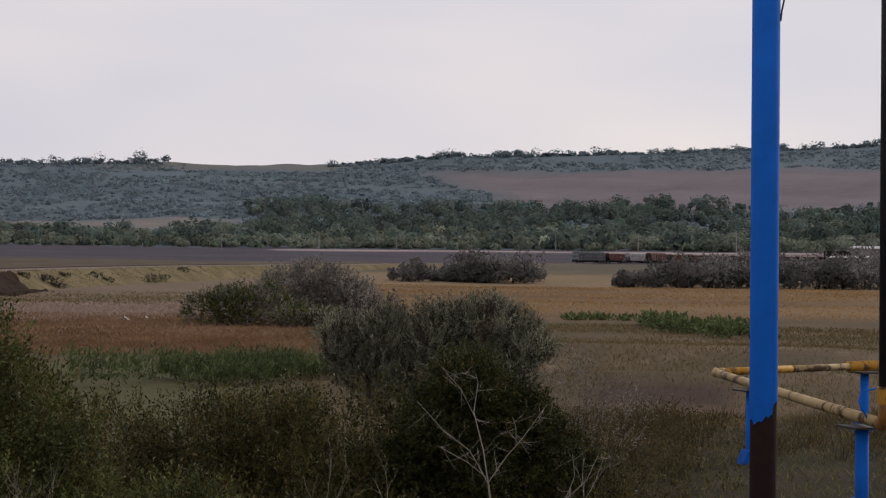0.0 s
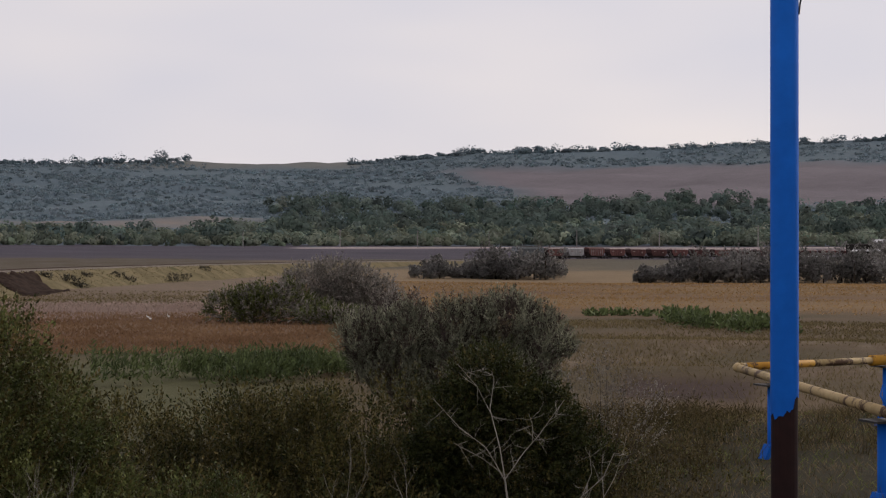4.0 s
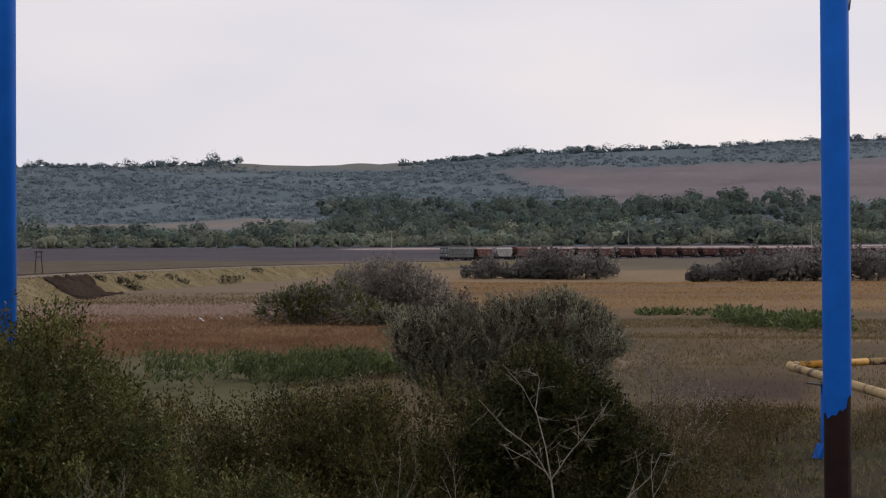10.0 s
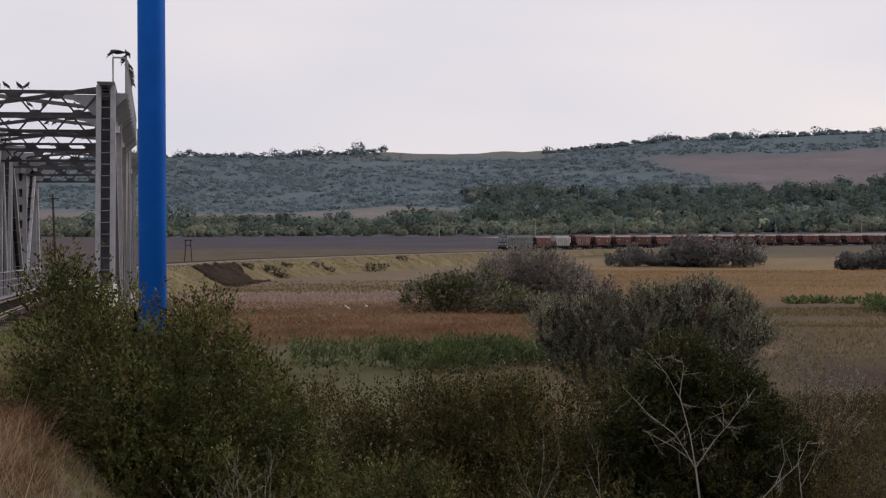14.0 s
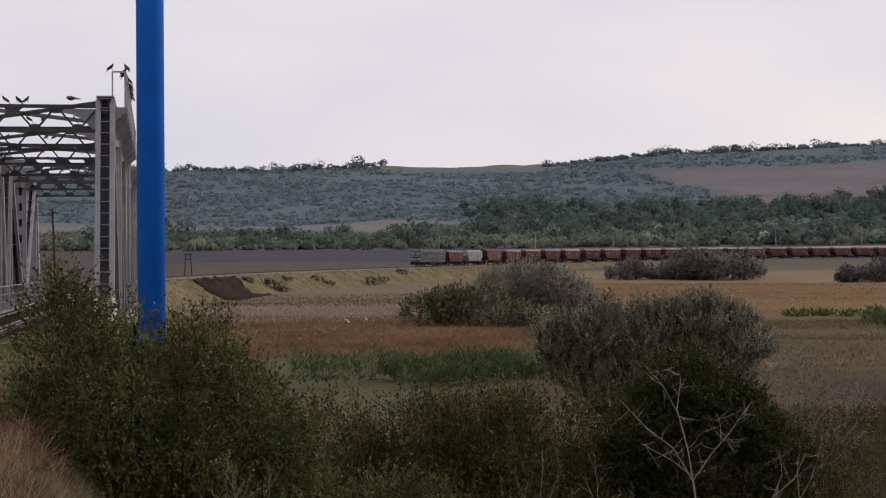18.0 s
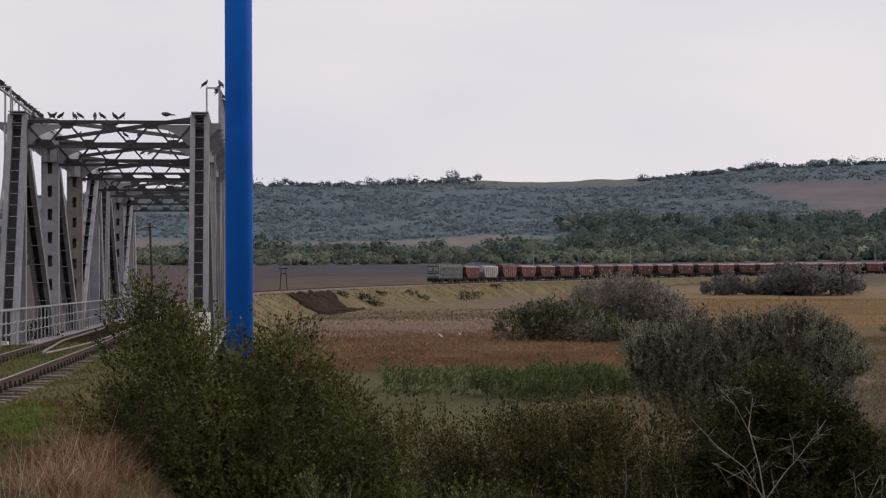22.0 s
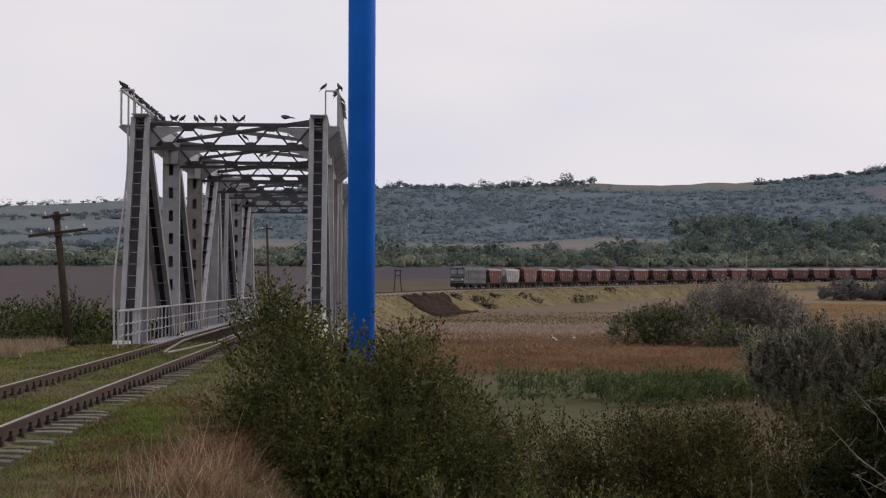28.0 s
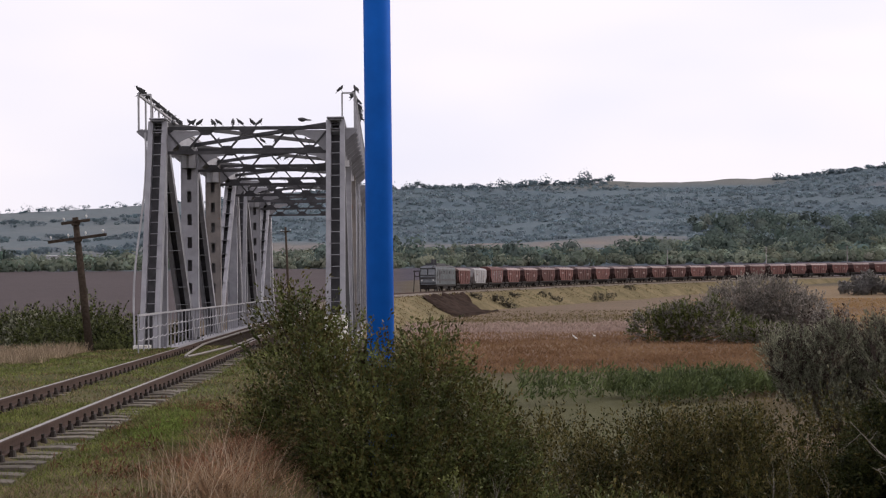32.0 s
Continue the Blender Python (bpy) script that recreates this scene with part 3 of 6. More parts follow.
def bank_point(s, side, across):
    """A point on the bank: across metres to the side of the track's centre (side 1 is the camera's)."""
    x, y, z, a = track(s)
    px, py = x + side * across * np.cos(a), y - side * across * np.sin(a)
    fall = np.maximum(across - 2.6, 0) / (1.9 + 0.3 * wave(px, py, 0.05, 1))
    fall = np.where(side * np.ones_like(px) > 0, fall, fall * 0.7)
    lump = 0.30 * wave(px, py, 0.21, 4) * np.clip(across / 4 - 0.5, 0, 1)
    return px, py, np.maximum(z - 0.5 - fall + lump, gz(px, py) - 0.3)


def embankment():
    """The bank that carries the line beyond the bridge."""
    s = np.concatenate([np.arange(-84, 260, 1.6), np.arange(260, 900, 6.0)])
    rows = []
    for side, ac in [(-1, v) for v in (17, 12, 8, 5, 3, 2)] + [(1, v) for v in (2, 2.8, 3.6, 4.6, 5.8, 7, 8.4, 10, 12, 14.5, 18)]:
        rows.append(np.stack(bank_point(s, side, np.full(len(s), float(ac))), -1))
    p = np.stack(rows, 1)
    n, w = p.shape[:2]
    sh = Shape()
    sh.add(p.reshape(-1, 3), [(i * w + j, i * w + j + 1, (i + 1) * w + j + 1, (i + 1) * w + j) for i in range(n - 1) for j in range(w - 1)])
    m = material("dry_embankment_turf", (0.105, 0.090, 0.050), (0.195, 0.156, 0.092), 0.25, 0.95, 0, 0.4, 0.3, ((0.080, 0.080, 0.036), 0.26, 0.12))
    return tagged(new("railway_embankment", sh.data("railway_embankment", m, True)), "dry grassy bank that carries the far railway line", "embankment", kind="structure")


embankment()


def spoil(s0, s1, a0, a1, mat, label, seed):
    """A ragged spill of loose earth down the bank."""
    t = thing("spoil_heap", pose(0, 0, 0), label, "earth heap", "earth heaps")
    u, v = np.meshgrid(np.linspace(0, 1, 40), np.linspace(0, 1, 22), indexing="ij")
    sk = 14.0 * (v - 0.3)
    x, y, z = bank_point(s0 + (s1 - s0) * u - sk, 1, a0 + (a1 - a0) * v)
    edge = np.minimum(np.minimum(u, 1 - u) * 3.2, np.minimum(v, 1 - v) * 2.6) + 0.5 * wave(x, y, 0.55, seed) + 0.25 * wave(x, y, 1.7, seed + 2)
    z = z + np.clip(edge, -0.3, 0.5) * 1.2 + 0.15 * wave(x, y, 1.3, seed + 1) + 0.1
    sh = Shape().add(np.stack([x, y, z], -1).reshape(-1, 3), [(i * 22 + j, i * 22 + j + 1, (i + 1) * 22 + j + 1, (i + 1) * 22 + j) for i in range(39) for j in range(21)])
    part("mound", sh, mat, t, smooth=True)


spoil(94, 132, 3.0, 12.5, DARKEARTH, "dark burnt earth spilled down the railway bank", 1)


# ---- the near track ----
def near_x(y):
    """Centre line of the near track, which swings a little before the bridge."""
    return TRACK_X + 0.12 - 0.42 * smooth(50, 14, np.asarray(y, float)) - 0.25 * smooth(12, -20, np.asarray(y, float)) + 0.0112 * np.clip(np.asarray(y, float) - 51.5, 0, 55)


RAIL = [(-0.066, -0.15), (0.066, -0.15), (0.066, -0.135), (0.012, -0.118), (0.012, -0.045), (0.036, -0.035), (0.036, -0.006), (0.03, 0.0), (-0.03, 0.0), (-0.036, -0.006), (-0.036, -0.035), (-0.012, -0.045), (-0.012, -0.118), (-0.066, -0.135)]


def rail_mesh(xs, ys, zs):
    """A flat-bottomed rail swept along a plan line; the running surface is a strip of its own."""
    k = len(RAIL)
    dx, dy = np.gradient(xs), np.gradient(ys)
    ln = np.hypot(dx, dy)
    nx, ny = dy / ln, -dx / ln
    p = np.stack([np.stack([xs + a * nx, ys + a * ny, zs + b], -1) for a, b in RAIL], 1)
    return Shape().add(p.reshape(-1, 3), [(i * k + j, (i + 1) * k + j, (i + 1) * k + (j + 1) % k, i * k + (j + 1) % k) for i in range(len(xs) - 1) for j in range(k)]), nx, ny


def railway():
    line = tagged(new("railway_track"), "single railway track with rusty rails on concrete sleepers", "railway track", kind="structure")
    ys = np.concatenate([np.arange(-24, 52, 1.0), np.arange(52, 112, 2.0)])
    for side in (-0.795, 0.795):
        sh, nx, ny = rail_mesh(near_x(ys) + side, ys, 0 * ys)
        rail = part("rail", sh, RAILSIDE, line)
        top = Shape()
        xs = near_x(ys) + side
        p = np.stack([np.stack([xs - 0.031, ys, 0 * ys + 0.004], -1), np.stack([xs + 0.031, ys, 0 * ys + 0.004], -1)], 1)
        top.add(p.reshape(-1, 3), [(2 * i, 2 * i + 1, 2 * i + 3, 2 * i + 2) for i in range(len(ys) - 1)])
        part("running_surface", top, RAILTOP, rail, "polished running surface")
    # sleepers, with a clip on both sides of each rail
    sl = Shape().prism([(-1.35, -0.36), (1.35, -0.36), (1.35, -0.17), (1.2, -0.16), (0.45, -0.165), (0.3, -0.19), (-0.3, -0.19), (-0.45, -0.165), (-1.2, -0.16), (-1.35, -0.17)], "y", -0.13, 0.13).data("sleeper", CONCRETE)
    cl = Shape()
    for sx in (-1, 1):
        for o in (-0.11, 0.11):
            cl.box((sx * 0.795 + o, 0, -0.125), (0.08, 0.13, 0.07), taper=0.6, bevel=0.02)
            cl.tube([(sx * 0.795 + o * 0.9, 0, -0.1), (sx * 0.795 + o * 0.9, 0, -0.045)], 0.02, 6)
    clip = cl.data("fastening", CLIP)
    for y in np.arange(6, 50, 0.545):
        o = part("sleeper", sl, CONCRETE, line)
        o.location = (float(near_x(y)), float(y), random.uniform(-0.035, 0.006))
        o.location.x += random.uniform(-0.06, 0.05)
        o.rotation_euler.z = random.uniform(-0.02, 0.02)
        c = part("rail_fastening", clip, CLIP, o)
        c.location.x = float(near_x(y)) - o.location.x
    # inner guard rails that close to a point before the bridge
    for sd in (-1, 1):
        ys2 = np.concatenate([np.linspace(40.2, 49, 14), np.arange(50, 106, 3.0)])
        off = sd * 0.53 * (0.06 + 0.94 * np.clip((ys2 - 40.2) / 8.8, 0, 1) ** 0.8)
        sh = Shape().tube(np.stack([near_x(ys2) + off, ys2, 0 * ys2 - 0.03], -1), 0.030, 6)
        part("guard_rail", sh, RAILTOP, line, "bright inner guard rail")
    part("joint_plate", Shape().box((float(near_x(31)) - 0.795 - 0.05, 31, -0.07), (0.03, 0.8, 0.1)), CLIP, line)
    # the far rails on their bank
    s = np.arange(-80, 900, 6.0)
    x, y, z, a = track(s)
    for side in (-0.795, 0.795):
        sh, _, _ = rail_mesh(x + side * np.cos(a), y - side * np.sin(a), z)
        part("rail", sh, RAILSIDE, line)
    bed = Shape()
    p = np.stack([np.stack([x + o * np.cos(a), y - o * np.sin(a), z - q], -1) for o, q in ((-2.2, 0.5), (-1.6, 0.2), (1.6, 0.2), (2.2, 0.5))], 1)
    bed.add(p.reshape(-1, 3), [(i * 4 + j, i * 4 + j + 1, i * 4 + j + 5, i * 4 + j + 4) for i in range(len(s) - 1) for j in range(3)])
    part("ballast", bed, material("dirty_ballast", (0.11, 0.09, 0.075), (0.24, 0.21, 0.18), 3, 0.95, 0, 0.6, 0.3), line, "dirty grey crushed stone")
    return line


railway()

# ---- the truss bridge: two through spans ----
BX, HALF, TOPZ, LOWZ = -3.87, 2.85, 6.8, -0.75


def built_up(sh, a, b, w, depth, across, battens=0.62, plate=0.30):
    """A member of two channels joined by batten plates. across: the direction in which the two channels stand apart."""
    a, b, across = Vector(a), Vector(b), Vector(across).normalized()
    d = b - a
    for k in (-1, 1):
        o = across * (k * w / 2)
        sh.beam(a + o, b + o, 0.16, depth)
    n = max(2, int(d.length / battens))
    back = d.cross(across).normalized()
    for i in range(n + 1):
        c = a + d * (i / n)
        for k in (-1, 1):
            e = back * (k * depth * 0.46)
            sh.beam(c + e - across * w * 0.48, c + e + across * w * 0.48, plate if 0 < i < n else 0.5, 0.02)


def perforated(sh, X, y, w):
    """An upright post: a broad web plate with a row of window cut-outs between two flanges."""
    for k in (-1, 1):
        sh.box((X + k * (w / 2 - 0.02), y, (LOWZ + TOPZ) / 2), (0.04, 0.34, TOPZ - LOWZ))
        sh.box((X + k * (w / 2 - 0.13), y - 0.15, (LOWZ + TOPZ) / 2), (0.20, 0.02, TOPZ - LOWZ))
        sh.box((X + k * (w / 2 - 0.13), y + 0.15, (LOWZ + TOPZ) / 2), (0.20, 0.02, TOPZ - LOWZ))
    z = LOWZ
    while z < TOPZ:
        sh.box((X, y - 0.152, z + 0.22), (w - 0.06, 0.018, 0.44))
        z += 0.85


def lattice(sh, a, b, depth, cells, bar=0.09):
    """A level lattice girder from a to b."""
    a, b = Vector(a), Vector(b)
    dn = Vector((0, 0, -depth))
    sh.beam(a, b, 0.11, 0.11)
    sh.beam(a + dn, b + dn, 0.10, 0.10)
    for i in range(cells):
        p, q = a.lerp(b, i / cells), a.lerp(b, (i + 1) / cells)
        m = p.lerp(q, 0.5)
        sh.beam(p, m + dn, bar, 0.06)
        sh.beam(m + dn, q, bar, 0.06)
        u = (q - p).normalized()
        k = 0.26 * (q - p).length
        for c, s in ((p, 1), (m + dn, -1)):
            o = [(c - u * k), (c + u * k), (c + u * k * 0.3 + dn * 0.28 * s), (c - u * k * 0.3 + dn * 0.28 * s)]
            t = Vector((0, 0.02, 0))
            sh.add([v - t for v in o] + [v + t for v in o], [(0, 1, 2, 3), (7, 6, 5, 4), (0, 4, 5, 1), (1, 5, 6, 2), (2, 6, 7, 3), (3, 7, 4, 0)])


def gusset(sh, c, sx, size, y0, thick=0.03):
    """A plate with a curved inner edge in the corner between post and strut."""
    k = [(0, 0), (sx * size, 0)] + [(sx * size * (1 - math.sin(t)), -size * (1 - math.cos(t)) - 0.12) for t in [math.pi / 2 * i / 5 for i in range(6)]] + [(0, -size - 0.12)]
    sh.prism([(c[0] + x, c[2] + z) for x, z in k], "y", y0 - thick / 2, y0 + thick / 2)


# the bridge stands a little askew to the near track
BRIDGE = pose(BX, 51.5, 0, 0, 0, -0.64) @ pose(-BX, -51.5, 0)


def span(y0, panels, length):
    b = thing("truss_bridge_span", BRIDGE @ pose(0, y0, 0), "grey riveted steel through-truss railway bridge span with rust stains", "bridge", "bridge spans")
    ends = (2.6, length - 2.6)
    tops = [ends[0] + (ends[1] - ends[0]) * i / panels for i in range(panels + 1)]
    feet = [0.0] + tops[1:-1] + [length]
    for sx in (-1, 1):
        X = BX + sx * HALF
        part("bottom_chord", Shape().box((X - 0.2, length / 2, LOWZ), (0.06, length, 0.6)).box((X + 0.2, length / 2, LOWZ), (0.06, length, 0.6)).box((X, length / 2, LOWZ + 0.26), (0.4, length, 0.03)), STEELGREY, b)
        part("top_chord", Shape().box((X - 0.2, length / 2, TOPZ), (0.06, ends[1] - ends[0], 0.5)).box((X + 0.2, length / 2, TOPZ), (0.06, ends[1] - ends[0], 0.5)).box((X, length / 2, TOPZ + 0.26), (0.56, ends[1] - ends[0] + 0.5, 0.03)), STEELGREY, b)
        for yb, yt in ((0.0, ends[0]), (length, ends[1])):
            sh = Shape()
            built_up(sh, (X, yb, LOWZ), (X, yt, TOPZ + 0.1), 0.44, 0.46, (1, 0, 0), 0.38, 0.07)
            part("end_post", sh, STEELGREY, b, "built-up inclined end post with batten plates")
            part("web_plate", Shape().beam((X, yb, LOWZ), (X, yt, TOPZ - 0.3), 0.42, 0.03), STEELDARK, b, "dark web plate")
            for k in (-1, 1):
                part("flange_angle", Shape().beam((X + k * 0.27, yb - 0.2, LOWZ), (X + k * 0.27, yt - 0.22, TOPZ - 1.3), 0.05, 0.12), STEELLIGHT, b, "pale grey flange angle")
        for i in range(1, panels):
            sh = Shape()
            perforated(sh, X, tops[i], 0.62)
            v = part("vertical", sh, STEELRUST if i == 2 else STEELGREY, b)
            # added dark sheet that gives the cut-outs their shade
            part("inner_web", Shape().box((X, tops[i] + 0.10, (LOWZ + TOPZ) / 2), (0.5, 0.02, TOPZ - LOWZ - 0.4)), STEELMID, v, "web sheet coloured dark as the shade inside")
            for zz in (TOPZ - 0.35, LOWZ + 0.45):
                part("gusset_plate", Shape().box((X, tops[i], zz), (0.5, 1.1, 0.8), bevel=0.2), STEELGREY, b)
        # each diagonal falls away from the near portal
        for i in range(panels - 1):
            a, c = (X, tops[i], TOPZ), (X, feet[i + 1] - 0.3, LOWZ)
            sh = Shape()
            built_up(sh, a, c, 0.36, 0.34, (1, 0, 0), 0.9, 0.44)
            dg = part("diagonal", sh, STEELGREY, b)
            # dark sheet between the channels, as shade within the member
            part("inner_web", Shape().beam(a, c, 0.30, 0.02), STEELDARK, dg, "web sheet coloured dark as the shade inside")
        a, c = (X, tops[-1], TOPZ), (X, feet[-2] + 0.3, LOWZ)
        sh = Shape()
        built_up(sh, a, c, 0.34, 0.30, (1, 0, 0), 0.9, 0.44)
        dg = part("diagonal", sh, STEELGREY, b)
        part("inner_web", Shape().beam(a, c, 0.28, 0.02), STEELDARK, dg, "web sheet coloured dark as the shade inside")
        # hip verticals under the portals
        for y in ends:
            part("hip_vertical", Shape().box((X, y + 0.12, (LOWZ + TOPZ) / 2), (0.44, 0.03, TOPZ - LOWZ - 0.3)).box((X - 0.22, y + 0.1, (LOWZ + TOPZ) / 2), (0.03, 0.26, TOPZ - LOWZ - 0.3)).box((X + 0.22, y + 0.1, (LOWZ + TOPZ) / 2), (0.03, 0.26, TOPZ - LOWZ - 0.3)), STEELGREY, b, "plain plate hanger")
        # inspection gangway and its railing, outboard on the top chord
        gx = X + sx * 0.42
        g = Shape()
        for k in range(3):
            g.box((gx - 0.14 + 0.14 * k, length / 2, TOPZ - 0.08), (0.12, ends[1] - ends[0], 0.04))
        gang = part("gangway", g, STEELLIGHT, b, "narrow outboard top gangway")
        for yy in np.arange(ends[0], ends[1], 1.8):
            part("bracket", Shape().prism([(0, 0), (sx * 0.5, 0), (sx * 0.5, -0.06), (0, -0.5)], "y", -0.04, 0.04), STEELGREY, gang).location = (X + sx * 0.2, yy, TOPZ - 0.1)
        for yy in np.arange(ends[0] - 0.1, ends[1], 1.6):
            part("railing_post", Shape().beam((gx + sx * 0.2, yy, TOPZ - 0.1), (gx + sx * 0.2, yy, TOPZ + 1.05), 0.06, 0.06), STEELLIGHT, b)
        part("top_rail", Shape().beam((gx + sx * 0.2, ends[0] - 0.1, TOPZ + 1.05), (gx + sx * 0.2, ends[1], TOPZ + 1.05), 0.07, 0.07), STEELLIGHT, b)
        part("top_rail", Shape().beam((gx + sx * 0.2, ends[0] - 0.1, TOPZ + 1.05), (gx - sx * 0.2, ends[0] - 0.1, TOPZ + 1.05), 0.05, 0.05).beam((gx - sx * 0.2, ends[0] - 0.1, TOPZ - 0.1), (gx - sx * 0.2, ends[0] - 0.1, TOPZ + 1.05), 0.05, 0.05), STEELLIGHT, b)
        if sx < 0 and y0 < 60:
            hz = np.linspace(TOPZ - 0.2, LOWZ + 0.4, 14)
            part("hanging_cable", Shape().tube(np.stack([X - 0.42 - 0.1 * np.sin(hz * 0.9), 2.4 - (TOPZ - hz) * 0.36, hz], -1), 0.035, 6), STEELLIGHT, b, "pale hanging cable")
    # cross frames between the trusses, with laterals above, their backlit shade in the colour
    for i, y in enumerate(tops):
        sh = Shape()
        portal = i in (0, len(tops) - 1)
        depth = 0.78
        lattice(sh, (BX - HALF + 0.2, y, TOPZ - 0.05), (BX + HALF - 0.2, y, TOPZ - 0.05), depth, 4, 0.10)
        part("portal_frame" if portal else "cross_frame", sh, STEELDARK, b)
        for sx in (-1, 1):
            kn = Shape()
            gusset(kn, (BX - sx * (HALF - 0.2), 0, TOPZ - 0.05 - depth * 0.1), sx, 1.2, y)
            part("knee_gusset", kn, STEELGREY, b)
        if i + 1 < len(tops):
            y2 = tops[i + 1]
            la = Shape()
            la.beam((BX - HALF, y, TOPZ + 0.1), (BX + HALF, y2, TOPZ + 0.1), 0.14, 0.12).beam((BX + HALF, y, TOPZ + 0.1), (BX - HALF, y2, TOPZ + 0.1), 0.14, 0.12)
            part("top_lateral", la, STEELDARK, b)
    # floor: cross beams, stringers and timbers
    for y in feet:
        part("floor_beam", Shape().box((BX, min(max(y, 0.15), length - 0.15), LOWZ - 0.05), (2 * HALF, 0.3, 0.7)), STEELGREY, b)
    for sx in (-0.9, 0.9):
        part("stringer", Shape().box((BX - 0.2 + sx, length / 2, LOWZ + 0.05), (0.25, length, 0.45)), STEELGREY, b)
    tm = Shape().box((0, 0, 0), (3.2, 0.22, 0.24), bevel=0.03).data("timber", TIMBER)
    for y in np.arange(0.3, length, 0.55):
        part("timber", tm, TIMBER, b).location = (BX - 0.2, y, -0.28)
    # low railing along the walkway
    for sx in (-1, 1):
        X = BX + sx * (HALF - 0.35)
        start = -4.5 if (sx < 0 and y0 < 60) else 0.2
        part("walkway", Shape().box((X, (start + length) / 2, -0.3), (0.6, length - start, 0.05)), STEELGREY, b)
        if sx < 0:
            for yy in np.arange(start, length, 1.0):
                part("handrail_post", Shape().beam((X, yy, -0.35), (X, yy, 0.86), 0.038, 0.038), STEELGREY, b)
            part("handrail", Shape().beam((X, start, 0.86), (X, length, 0.84), 0.055, 0.055), STEELLIGHT, b, "pale grey handrail")
            for zz in (0.18, 0.5):
                yy = np.arange(start, length, 0.25)
                part("rail_wire", Shape().tube(np.stack([0 * yy + X, yy, zz - 0.05 * np.abs(np.sin(np.pi * (yy - start)))], -1), 0.014, 5), STEELLIGHT, b, "sagging wire")
    return b


span(51.5, 3, 30.4)
span(82.2, 2, 22.0)


def pier(y, thick, name, label):
    t = thing(name, pose(BX, y, -5.5), label, name.replace("_", " "))
    part("shaft", Shape().box((0, 0, 2.0), (6.6, thick, 4.0), taper=0.94, bevel=0.3), CONCRETE, t)
    part("cap", Shape().box((0, 0, 4.2), (7.2, thick + 0.4, 0.44), bevel=0.1), CONCRETE, t)
    return t


pier(82.05, 2.4, "bridge_pier", "weathered concrete pier under the meeting of the spans")
ab = pier(50.9, 2.0, "bridge_abutment", "weathered concrete abutment with whitewashed corner blocks")
for sx in (-1, 1):
    part("corner_block", Shape().box((sx * (HALF + 0.05), -0.5, 5.3 if sx < 0 else 5.75), (0.5 if sx < 0 else 0.7, 0.6, 0.22 if sx < 0 else 0.95), bevel=0.12), WHITEWASH, ab, "whitewashed corner block")
pier(104.8, 2.0, "bridge_abutment", "weathered concrete abutment at the far bank")


# ---- telegraph poles ----
def telegraph_pole(x, y, z, height, lean, arms, label):
    p = thing("telegraph_pole", pose(x, y, z, 0, lean, 8), label, "telegraph pole", "telegraph poles")
    part("post", Shape().tube([(0, 0, -0.5), (0, 0, height * 0.5), (0, 0, height)], [0.125, 0.11, 0.09], 12), TIMBER, p, smooth=True)
    for zz, w, n in arms:
        arm = part("crossarm", Shape().box((0, -0.12, zz), (w, 0.08, 0.085), pose(0, 0, 0, 0, -2, 0), bevel=0.02), TIMBER, p)
        part("arm_block", Shape().box((0, -0.08, zz - 0.04), (0.26, 0.16, 0.12), pose(0, 0, 0, 0, -2, 0), bevel=0.03), TIMBER, p)
        for k in range(n):
            u = (k / (n - 1) - 0.5) * (w - 0.2) if n > 1 else 0
            if abs(u) < 0.2:
                u += 0.25
            b = (u, -0.14, zz + 0.035 * u + 0.06)
            ins = Shape().tube([b, (b[0], b[1], b[2] + 0.03), (b[0], b[1], b[2] + 0.05), (b[0], b[1], b[2] + 0.08), (b[0], b[1], b[2] + 0.11)], [0.012, 0.012, 0.032, 0.03, 0.02], 8)
            part("insulator", ins, PORCELAIN, arm, "white porcelain insulator", True)
    return p


telegraph_pole(-8.38, 50.8, -0.4, 4.2, -5.6, ((4.06, 0.86, 2), (3.56, 1.75, 4)), "leaning tarred wooden telegraph pole with two crossarms")
telegraph_pole(-7.0, 150.0, -3.6, 10.6, -2.0, ((10.2, 1.0, 2),), "thin leaning wooden telegraph pole beyond the bridge")


